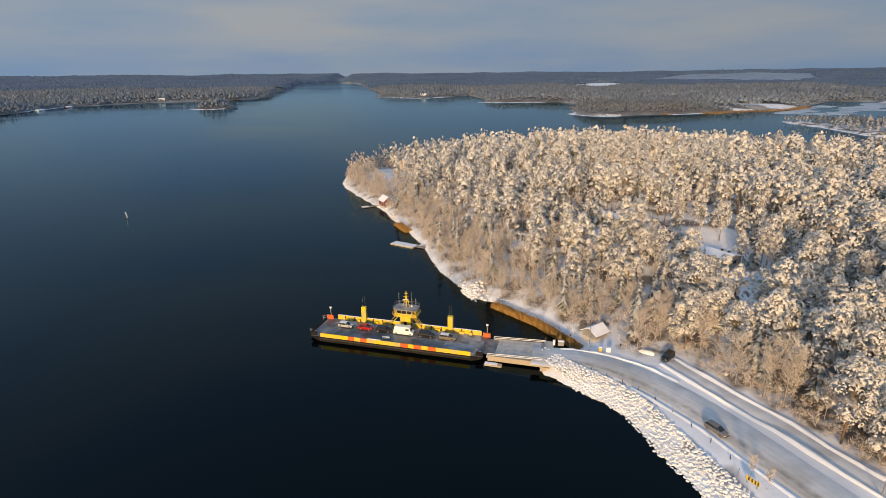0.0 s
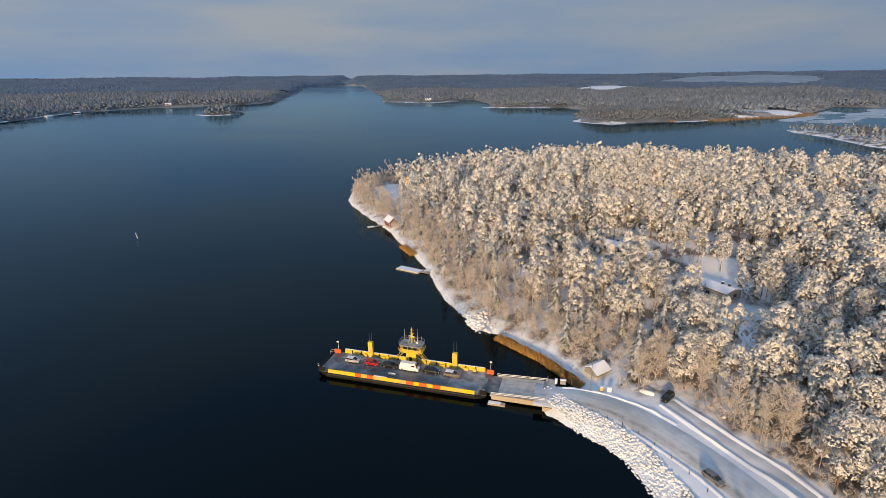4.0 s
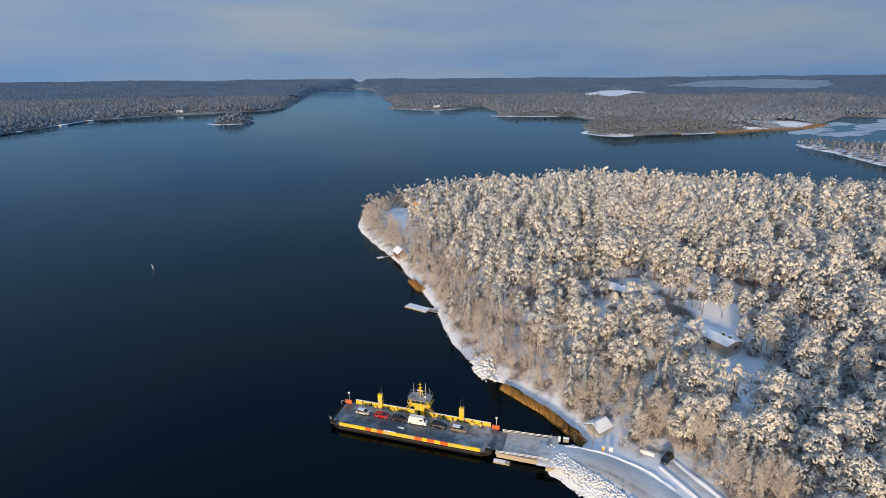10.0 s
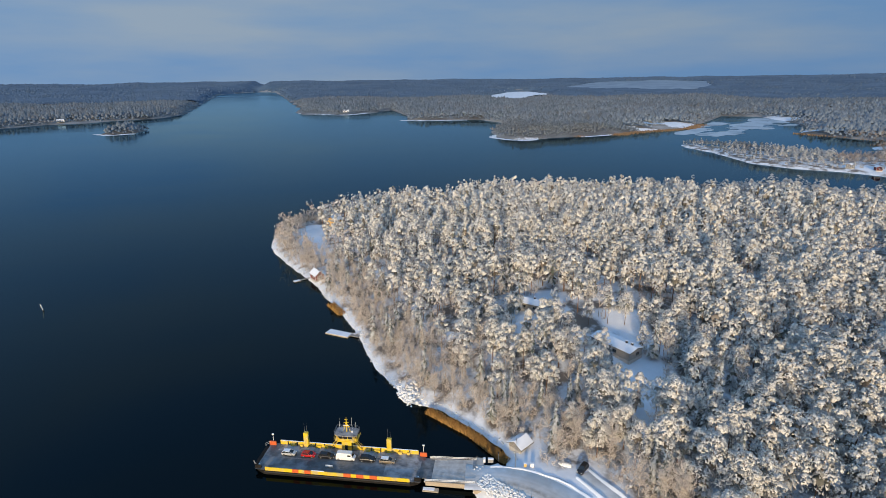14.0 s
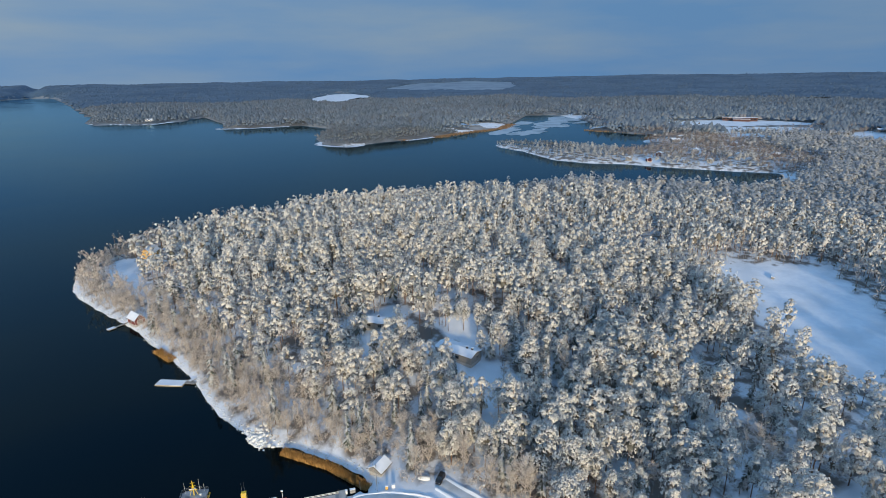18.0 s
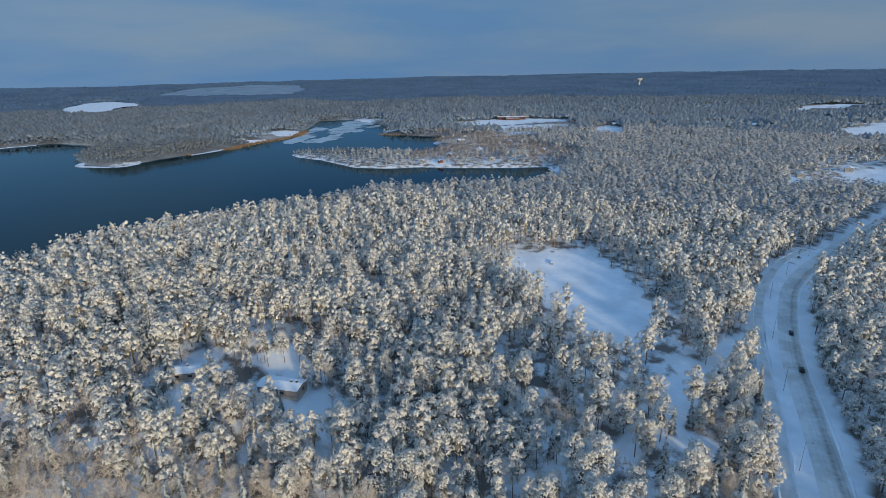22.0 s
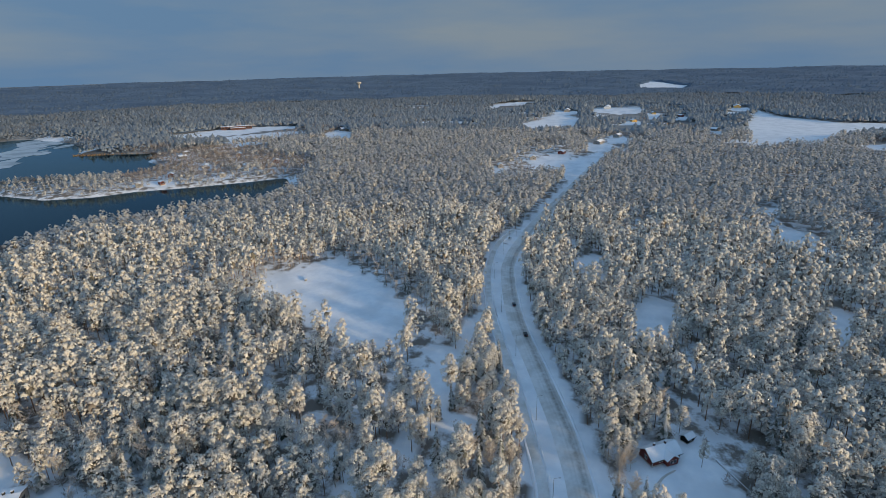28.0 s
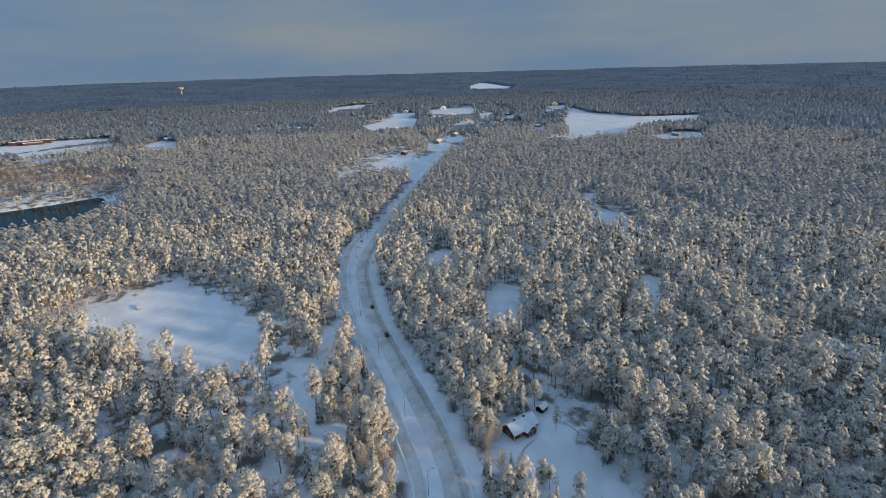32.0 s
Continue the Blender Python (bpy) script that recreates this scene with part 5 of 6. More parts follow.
def car(name, m, paint, label, style="hatch", snowy=False):
    long, wide, waist, top = {"hatch": (4.4, 1.78, 0.95, 1.48), "estate": (4.8, 1.84, 0.98, 1.5), "suv": (4.7, 1.9, 1.1, 1.75), "van": (5.9, 2.0, 1.25, 2.45)}[style]
    ob = thing(name, m, label, "van" if style == "van" else "car")
    h = wide / 2
    hood = {"hatch": 1.0, "estate": 1.25, "suv": 1.25, "van": 0.75}[style]
    tail = {"hatch": 0.25, "estate": 0.15, "suv": 0.15, "van": 0.06}[style]

    def ring(x, w, z0, z1):
        return [(x, -w, z0), (x, w, z0), (x, w, z0 + (z1 - z0) * 0.75), (x, w * 0.88, z1), (x, -w * 0.88, z1), (x, -w, z0 + (z1 - z0) * 0.75)]
    f, b = long / 2, -long / 2
    part("body", loft([ring(b, h * 0.9, 0.38, waist * 0.85), ring(b + 0.25, h, 0.28, waist), ring(f - hood, h, 0.26, waist), ring(f - 0.35, h * 0.98, 0.28, waist * 0.86), ring(f, h * 0.84, 0.38, waist * 0.68)]), paint, ob)
    x0, x1, x2, x3 = b + tail, b + tail + 0.35, f - hood - (0.35 if style == "van" else 0.85), f - hood + 0.15
    cabin = loft([[(x0, -h * 0.9, waist), (x3, -h * 0.9, waist), (x3, h * 0.9, waist), (x0, h * 0.9, waist)],
                  [(x1, -h * 0.74, top - 0.05), (x2, -h * 0.74, top - 0.05), (x2, h * 0.74, top - 0.05), (x1, h * 0.74, top - 0.05)]])
    part("cabin", cabin, GLASS if style != "van" else paint, ob, "dark windows" if style != "van" else "")
    part("roof", box(x1 - 0.05, -h * 0.76, top - 0.06, x2 + 0.08, h * 0.76, top + 0.02, 0.03), SNOW if snowy else paint, ob, "roof under snow" if snowy else "")
    if style == "van":
        part("windscreen", loft([[(x3 - 0.05, -h * 0.8, waist + 0.1), (x3 + 0.03, -h * 0.8, waist + 0.1), (x3 + 0.03, h * 0.8, waist + 0.1), (x3 - 0.05, h * 0.8, waist + 0.1)],
                                 [(x2 + 0.0, -h * 0.7, top - 0.35), (x2 + 0.12, -h * 0.7, top - 0.35), (x2 + 0.12, h * 0.7, top - 0.35), (x2, h * 0.7, top - 0.35)]]), GLASS, ob)
        for s in (-1, 1):
            part("side_window", box(x2 - 1.1, s * h * 0.86 - 0.04, waist + 0.25, x2 - 0.1, s * h * 0.86 + 0.04, top - 0.5), GLASS, ob)
    else:
        for s in (-1, 1):
            for t in (0.0, 0.36, 0.72, 1.0):
                lo, hi = Vector((x0 + (x3 - x0) * t, s * h * 0.905, waist)), Vector((x1 + (x2 - x1) * t, s * h * 0.745, top - 0.04))
                part("pillar", tube(lo, hi, 0.05, sides=4), paint, ob)
    for x in (b + 0.85, f - 0.9):
        for s in (-1, 1):
            wheel = part("wheel", tube((x, s * (h - 0.2), 0.33), (x, s * (h + 0.01), 0.33), 0.33, sides=12), RUBBER, ob, "black tyre")
            part("rim", tube((x, s * (h - 0.05), 0.33), (x, s * (h + 0.03), 0.33), 0.2, sides=10), STEEL, wheel, "metal rim")
    for s in (-1, 1):
        part("headlight", box(f - 0.16, s * h * 0.62 - 0.17, waist * 0.62, f + 0.01, s * h * 0.62 + 0.17, waist * 0.74, 0.02), LAMP_CLEAR, ob)
        part("tail_light", box(b - 0.02, s * h * 0.74 - 0.1, waist * 0.68, b + 0.1, s * h * 0.74 + 0.1, waist * 0.9, 0.02), LAMP_RED, ob)
        part("door_mirror", box(x3 - 0.35, s * (h + 0.02) - 0.08, waist, x3 - 0.2, s * (h + 0.02) + 0.08, waist + 0.14, 0.03), paint, ob)
    part("bumper", box(f - 0.08, -h * 0.8, 0.36, f + 0.04, h * 0.8, 0.52, 0.03), RUBBER, ob)
    part("bumper", box(b - 0.05, -h * 0.85, 0.38, b + 0.08, h * 0.85, 0.54, 0.03), RUBBER, ob)
    return ob


def build_vehicles(base):
    deck = [(5.2, "hatch", CAR_SILVER, "silver hatchback with snow on its roof parked on the ferry deck", True), (11.5, "hatch", CAR_RED, "bright red hatchback parked on the ferry deck", False),
            (17.2, "estate", CAR_BLACK, "black estate car parked on the ferry deck", False), (23.3, "van", WHITE, "white panel van parked on the ferry deck", False),
            (30.0, "suv", CAR_BLACK, "black off-roader parked on the ferry deck", False), (36.2, "estate", CAR_TAN, "tan estate car near the ferry's bow", True)]
    for x, style, paint, label, snowy in deck:
        car("panel_van" if style == "van" else "passenger_car", base @ pose(x, 7.7, 1.41), paint, label, style, snowy)
    car("passenger_car", pose(57.3, 120.9, 2.5, 0, 0, 222), CAR_BLACK, "black off-roader parked at the snowy roadside", "suv")
    car("passenger_car", pose(55.4, 91.5, 2.58, 0, 0, -64), CAR_GREY, "dark grey estate car driving on the snowy road", "estate")
    car("passenger_car", pose(296.5, 33.0, 2.58, 0, 0, 13), CAR_BLUE, "dark car driving on the snowy forest road", "estate")
    car("passenger_car", pose(259.0, 22.0, 2.58, 0, 0, 15), CAR_BLACK, "dark car following along the snowy forest road", "suv")


# ---- landing ----
def build_landing(base):
    ramp = thing("link_ramp", base @ pose(48.4, 0, 0), "steel and concrete loading ramp between ferry and shore", "ramp")
    part("ramp_deck", loft([[(0, 1.0, 1.0), (0, 10.2, 1.0), (0, 10.2, 1.35), (0, 1.0, 1.35)], [(14.5, 1.0, 1.9), (14.5, 10.2, 1.9), (14.5, 10.2, 2.5), (14.5, 1.0, 2.5)]]), TRACK, ramp, "packed snow on the ramp deck")
    part("ramp_girder", box(0.5, 0.4, 0.5, 14.5, 0.95, 1.9, 0.05), PLANK, ramp, "pale timber fender beam")
    part("ramp_girder", box(0.5, 10.25, 0.7, 14.5, 10.7, 2.0, 0.05), STEEL, ramp)
    part("expansion_plate", box(13.6, 1.2, 2.46, 14.6, 10.0, 2.53), STEEL, ramp, "dark steel joint plate")
    for y in (10.45, 0.7):
        for k in range(8):
            x = 0.6 + k * 1.95
            part("rail_post", box(x - 0.06, y - 0.06, 1.2, x + 0.06, y + 0.06, 2.5 + 0.075 * k, 0.01), STEEL, ramp)
        for z in (1.65, 2.05, 2.45):
            part("rail_bar", tube((0.4, y, z), (14.6, y, z + 0.6), 0.085, sides=5), WHITE if z > 2 else STEEL, ramp)
    dolphin = thing("fender_block", base @ pose(50.5, -0.4, 0), "snowy timber mooring block beside the ramp", "mooring block")
    part("block", box(-2.2, -1.1, -1.0, 2.4, 0.4, 0.35, 0.06), PLANK, dolphin)
    part("snow_cap", box(-2.1, -0.9, 0.35, 1.2, 0.35, 0.5, 0.06), SNOW, dolphin)
    wall = thing("abutment", base @ pose(62.6, 0, 0), "concrete abutment at the head of the ramp", "abutment")
    part("abutment_wall", box(0, -0.6, -1.0, 2.6, 11.6, 2.42, 0.05), CONCRETE, wall)
    part("timber_fender", box(0.2, -1.0, 0.2, 2.4, -0.6, 1.4, 0.05), PLANK, wall, "yellowish timber fender")


def street_lamp(m, tall, arm, label, group=""):
    ob = thing("street_lamp", m, label, "street lamp", group)
    part("pole", tube((0, 0, -0.3), (0, 0, tall), 0.11, 0.07, 8), STEEL, ob)
    part("arm", tube((0, 0, tall - 0.05), (0, -arm, tall + 0.25), 0.05, 0.04, 6), STEEL, ob)
    part("lamp_head", box(-0.14, -arm - 0.6, tall + 0.18, 0.14, -arm + 0.1, tall + 0.32, 0.03), STEEL, ob, "flat grey lamp head")
    part("base_sleeve", tube((0, 0, -0.3), (0, 0, 0.5), 0.16, 0.15, 8), STEEL, ob)
    return ob


def build_roadside():
    first = None
    for x, y, turn in ((141, 0.8, 12), (186, 10.0, 16), (236, 24.5, 17), (285.5, 39, 15), (338, 51.5, 8), (389, 53.0, -2), (440, 49, -9), (490, 42, -10), (545, 33, -10), (610, 22, -10)):
        m = pose(x, y, 2.45, 0, 0, turn)
        if first is None:
            first = street_lamp(m, 11.5, 1.6, "tall grey street lamp beside the snowy road", "street lamps along the road")
        else:
            copy_thing(first, m)
    street_lamp(pose(202.1, 24.3, 2.5, 0, 0, 15), 9.5, 0.8, "grey lamp pole beside the cycleway", "street lamps along the road")
    street_lamp(pose(38.3, 125.4, 2.5, 0, 0, -15), 10.0, 0.9, "grey lamp pole at the ferry landing")
    street_lamp(pose(75.2, 73.8, 2.5, 0, 0, 120), 10.0, 1.0, "grey lamp pole leaning over the cycleway")
    post = thing("edge_post", pose(32.7, 117.3, 2.45), "small dark roadside edge post in the snow", "edge post", "edge posts along the road")
    part("post", box(-0.07, -0.07, -0.3, 0.07, 0.07, 0.95, 0.02), RUBBER, post)
    part("reflector", box(-0.05, -0.085, 0.65, 0.05, -0.07, 0.82), WHITE, post, "white reflector")
    for x, y in ((36.4, 115.5), (39.4, 112.9), (42.2, 110.0), (44.9, 106.6), (47.2, 102.6), (49.3, 98.2), (51.2, 93.4), (52.8, 88.4), (54.2, 83.6)):
        copy_thing(post, pose(x, y, 2.45))
    sign = thing("road_sign", pose(54.2, 77.6, 2.45, 0, 0, -62), "yellow warning board on posts at the road edge", "sign")
    for x in (-1.8, 0.0, 1.8):
        part("sign_post", tube((x, 0, -0.3), (x, 0, 1.6), 0.06, sides=6), STEEL, sign)
    part("board", box(-0.3, -0.1, 0.5, 2.2, -0.05, 1.35, 0.01), YELLOW, sign, "plain yellow board")
    for x in (0.2, 0.8, 1.4, 1.9):
        part("board_bar", box(x - 0.12, -0.115, 0.55, x + 0.12, -0.1, 1.3), RUBBER, sign, "black bar")
    # ticket boxes, sign and tank at the landing
    for x, y, w, mat, label in ((43.2, 124.6, 1.1, WHITE, "white equipment cabinet by the landing"), (41.2, 125.0, 0.8, OCHRE_WOOD, "small ochre utility box in the snow"), (29.8, 128.8, 0.6, WHITE, "white control box beside the ramp"),
                                (31.6, 128.4, 1.6, GREY_WOOD, "low grey box under snow by the ramp")):
        ob = thing("utility_box", pose(x, y, 2.4, 0, 0, -12), label, "utility box")
        part("body", box(-w / 2, -0.35, 0, w / 2, 0.35, 1.2, 0.03), mat, ob)
        part("snow_cap", box(-w / 2 - 0.05, -0.4, 1.2, w / 2 + 0.05, 0.4, 1.38, 0.06), SNOW, ob)
        part("door", box(-w / 2 + 0.08, -0.37, 0.12, w / 2 - 0.08, -0.35, 1.08), mat, ob)
    for x, y, tall in ((27.6, 129.3, 2.0), (34.0, 128.6, 3.2), (46.8, 126.0, 1.6)):
        ob = thing("signal_post", pose(x, y, 2.4), "slim signal post by the ferry landing", "post")
        part("post", tube((0, 0, -0.2), (0, 0, tall), 0.06, sides=6), STEEL, ob)
        part("signal_head", box(-0.18, -0.12, tall - 0.55, 0.18, 0.12, tall, 0.03), RUBBER, ob)
    boat = thing("covered_boat", pose(53.0, 123.8, 2.5, 0, 0, -30), "small upturned boat under snow by the road", "boat")
    hull = [[(x, w * c, 0.55 * h * s) for c, s in ((-1, 0), (-0.85, 0.55), (-0.4, 0.95), (0.4, 0.95), (0.85, 0.55), (1, 0))] for x, w, h in ((-1.9, 0.25, 0.7), (-1.2, 0.75, 1.3), (0, 0.9, 1.6), (1.2, 0.8, 1.5), (1.9, 0.6, 1.2))]
    part("hull", loft(hull), WHITE, boat)
    part("keel", box(-1.7, -0.04, 0.72, 1.7, 0.04, 0.9, 0.02), GREY_WOOD, boat)
    bench = thing("picnic_table", pose(71.6, 113.6, float(height(71.6, 113.6)), 0, 0, -40), "weathered picnic table under snow at the wood's edge", "table")
    for y, z, w in ((0, 0.74, 0.8), (-0.75, 0.44, 0.28), (0.75, 0.44, 0.28)):
        part("plank_top", box(-1.0, y - w / 2, z, 1.0, y + w / 2, z + 0.05, 0.01), GREY_WOOD, bench)
        part("snow_cap", box(-0.97, y - w / 2, z + 0.05, 0.97, y + w / 2, z + 0.2, 0.05), SNOW, bench)
    for x in (-0.75, 0.75):
        part("leg", tube((x, -0.7, 0), (x, 0.25, 0.74), 0.05, sides=4), GREY_WOOD, bench)
        part("leg", tube((x, 0.7, 0), (x, -0.25, 0.74), 0.05, sides=4), GREY_WOOD, bench)
    r = random.Random(8)
    for x, y, s in ((73.4, 108.9, 1.7), (75.2, 107.2, 1.4), (72.0, 110.4, 1.0), (67.8, 112.4, 0.7), (76.4, 105.4, 0.9)):
        ob = thing("boulder", pose(x, y, float(height(x, y)), 0, 0, r.uniform(0, 360)), "grey granite boulder capped with snow", "boulder", "boulders at the roadside")
        part("rock", stone(r, s, s * 0.8, s * 0.75), CONCRETE, ob)
        part("snow_cap", stone(r, s * 0.85, s * 0.68, s * 0.3, s * 0.55), SNOW, ob)


def stone(r, a, b, c, lift=0.0):
    bm = bmesh.new()
    bmesh.ops.create_icosphere(bm, subdivisions=1, radius=1.0)
    for v in bm.verts:
        k = r.uniform(0.72, 1.12)
        v.co = Vector((v.co.x * a * k, v.co.y * b * k, v.co.z * c * k + lift))
    return bm


# ---- houses ----
def house(name, m, long, wide, walls, pitch, mat, label, category="house", openings=(), chimney=(), trim=WHITE, roof_mat=None, eave=0.5, porch=None):
    """A gabled house along its x axis; openings are (side, x, z, w, h) on side -1 or 1, or (gable 2 or -2, y, z, w, h)."""
    ob = thing(name, m, label, category)
    l, w, rise = long / 2, wide / 2, pitch
    part("foundation", box(-l - 0.02, -w - 0.02, -1.2, l + 0.02, w + 0.02, 0.25), CONCRETE, ob)
    part("house_body", loft([[(x, -w, 0.25), (x, w, 0.25), (x, w, walls), (x, 0, walls + rise), (x, -w, walls)] for x in (-l, l)]), mat, ob)
    for s in (-1, 1):
        drop = rise * (w + eave) / w
        roof = bmesh.new()
        t = 0.12
        loft([[(x, 0, walls + rise + 0.02), (x, s * (w + eave), walls + rise - drop + 0.02), (x, s * (w + eave), walls + rise - drop + t), (x, 0, walls + rise + t)] for x in (-l - eave, l + eave)], roof)
        slab = part("roof_slope", roof, RUBBER, ob, "dark roof edge")
        snow = bmesh.new()
        loft([[(x, 0, walls + rise + t), (x, s * (w + eave - 0.06), walls + rise - drop + t + 0.01), (x, s * (w + eave - 0.1), walls + rise - drop + t + 0.25), (x, 0, walls + rise + t + 0.3)] for x in (-l - eave + 0.08, l + eave - 0.08)], snow)
        part("roof_snow", snow, roof_mat or SNOW, slab, "thick snow on the roof")
    for x in (-l, l):
        for s in (-1, 1):
            part("corner_board", box(x - 0.08, s * w - 0.08, 0.25, x + 0.08, s * w + 0.08, walls - 0.1), trim, ob)
    for side, p, z, a, b in openings:
        glass, edge = bmesh.new(), bmesh.new()
        if abs(side) == 1:
            y = side * w
            box(p - a / 2, y - 0.03, z, p + a / 2, y + 0.03, z + b, bm=glass)
            for q in ((p - a / 2 - 0.1, z - 0.1, p - a / 2, z + b + 0.1), (p + a / 2, z - 0.1, p + a / 2 + 0.1, z + b + 0.1), (p - a / 2, z + b, p + a / 2, z + b + 0.1), (p - a / 2, z - 0.1, p + a / 2, z), (p - 0.03, z, p + 0.03, z + b)):
                box(q[0], y - 0.06, q[1], q[2], y + 0.06, q[3], bm=edge)
        else:
            x = math.copysign(l, side)
            box(x - 0.03, p - a / 2, z, x + 0.03, p + a / 2, z + b, bm=glass)
            for q in ((p - a / 2 - 0.1, z - 0.1, p - a / 2, z + b + 0.1), (p + a / 2, z - 0.1, p + a / 2 + 0.1, z + b + 0.1), (p - a / 2, z + b, p + a / 2, z + b + 0.1), (p - a / 2, z - 0.1, p + a / 2, z), (p - 0.03, z, p + 0.03, z + b)):
                box(x - 0.06, q[0], q[1], x + 0.06, q[2], q[3], bm=edge)
        window = part("door" if z < 0.5 else "window", edge, trim, ob)
        part("pane", glass, GLASS if z > 0.5 else GREY_WOOD, window)
    for x, y in chimney:
        c = part("chimney", box(x - 0.35, y - 0.35, walls, x + 0.35, y + 0.35, walls + rise + 1.2, 0.03), RUBBER if mat is GREY_WOOD else BRICK, ob)
        part("chimney_cap", box(x - 0.42, y - 0.42, walls + rise + 1.2, x + 0.42, y + 0.42, walls + rise + 1.34, 0.03), SNOW, c)
    return ob


BRICK = material("red_brick", (0.095, 0.045, 0.038), 0.85, (0.075, 0.038, 0.032), 3.0)


def on_ground(x, y, turn, lift=0.3):
    return pose(x, y, float(height(x, y)) + lift, 0, 0, turn)


def build_houses():
    windows = [(-1, -2.4, 1.1, 1.3, 1.3), (-1, 2.4, 1.1, 1.3, 1.3), (-1, 0, 0.3, 1.0, 2.0), (1, -2, 1.1, 1.2, 1.2), (1, 2, 1.1, 1.2, 1.2), (-2, 0, 1.1, 1.4, 1.3), (2, 0, 1.1, 1.4, 1.3)]
    red = house("red_cottage", on_ground(173.4, -35.9, -56), 12.4, 7.2, 2.8, 2.3, RED_WOOD, "small red wooden cottage with white trim and snowy roof", openings=windows, chimney=((2.0, 0.0), (-2.6, 0.4)), eave=0.75)
    # gabled porch wing of the cottage
    wing = [(y, z) for y, z in ((-2.4, 0.25), (2.4, 0.25), (2.4, 2.7), (0, 4.3), (-2.4, 2.7))]
    part("porch_wing", loft([[(1.2 + y, x, z) for y, z in wing] for x in (-5.6, -3.2)]), RED_WOOD, red)
    for s in (-1, 1):
        part("porch_roof", loft([[(1.2, x, 4.36), (1.2 + s * 2.9, x, 2.45), (1.2 + s * 2.9, x, 2.75), (1.2, x, 4.68)] for x in (-6.0, -0.6)]), SNOW, red, "thick snow on the porch roof")
    frame_bm = bmesh.new()
    for a, b in ((-1.3, -0.3), (0.3, 1.3)):
        box(1.2 + a - 0.1, -5.68, 0.9, 1.2 + b + 0.1, -5.6, 2.3, bm=frame_bm)
    pw = part("porch_window", frame_bm, WHITE, red)
    panes = bmesh.new()
    for a, b in ((-1.3, -0.3), (0.3, 1.3)):
        box(1.2 + a, -5.7, 1.0, 1.2 + b, -5.66, 2.2, bm=panes)
    part("pane", panes, GLASS, pw)
    house("garden_shed", on_ground(184.8, -47.3, -45, 0.1), 4.0, 3.0, 2.1, 0.9, BLACK, "dark small garden shed with a snowy roof", "shed", [(-1, 0, 0.3, 1.0, 1.8)], trim=BLACK)
    house("grey_cabin", on_ground(91.8, 174.0, -61.5), 17.4, 8.0, 3.4, 0.9, GREY_WOOD, "grey low-pitched holiday cabin with a snowy roof", openings=[(1, -3, 1.2, 2.0, 1.2), (-1, -3, 1.2, 1.6, 1.2), (-1, 2, 1.2, 1.6, 1.2), (-1, 5, 0.3, 1.0, 2.0), (2, 1, 1.2, 1.6, 1.2), (-2, -1, 1.2, 1.4, 1.2)],
          chimney=((4.2, 0.2), (6.6, 0.3)), trim=GREY_WOOD)
    house("grey_cabin", on_ground(69.0, 208.4, -40), 14.5, 6.8, 3.2, 1.0, GREY_WOOD, "grey cabin with a flat snowy roof among pines", openings=[(-1, -3, 1.2, 1.6, 1.2), (-1, 2, 1.2, 1.6, 1.2), (1, 0, 1.2, 1.8, 1.2)], chimney=((0.5, 0.2),), trim=GREY_WOOD)
    house("yellow_villa", on_ground(-27.5, 402, 65), 11.0, 8.0, 4.2, 3.4, OCHRE_WOOD, "yellow wooden villa with a steep snowy roof", openings=[(-2, -1.8, 1.2, 1.2, 1.5), (-2, 1.8, 1.2, 1.2, 1.5), (-2, 0, 4.3, 1.1, 1.2), (1, -2, 1.2, 1.3, 1.4), (1, 2, 1.2, 1.3, 1.4), (-1, 0, 1.2, 1.3, 1.4)], chimney=((1.0, 0.3),))
    house("grey_cottage", on_ground(213.5, -203.5, 28, 0.2), 12.0, 8.0, 2.9, 2.4, GREY_WOOD, "grey cottage with a snowy gabled roof deep among pines", openings=[(-1, -2, 1.1, 1.4, 1.2), (-1, 2, 1.1, 1.4, 1.2), (-2, 0, 1.1, 1.6, 1.3)], chimney=((1.0, 0.2),), trim=GREY_WOOD)
    house("red_boathouse", on_ground(-32.2, 294.8, -62, 0.2), 7.5, 5.2, 2.9, 2.2, RED_WOOD, "red boathouse with white corners and snowy roof", "boathouse", [(2, 0, 0.3, 2.4, 2.3), (-1, 0, 1.2, 1.0, 1.0), (1, 0, 1.2, 1.0, 1.0), (2, 0, 3.3, 0.7, 0.7)], trim=WHITE)
    hut = house("landing_hut", on_ground(42.4, 134.6, 35, 0.1), 4.8, 4.4, 1.7, 1.3, GREY_WOOD, "small open timber shelter with a snowy roof", "shelter", [(-1, 0, 0.3, 1.6, 1.2)], trim=PLANK, eave=0.7)
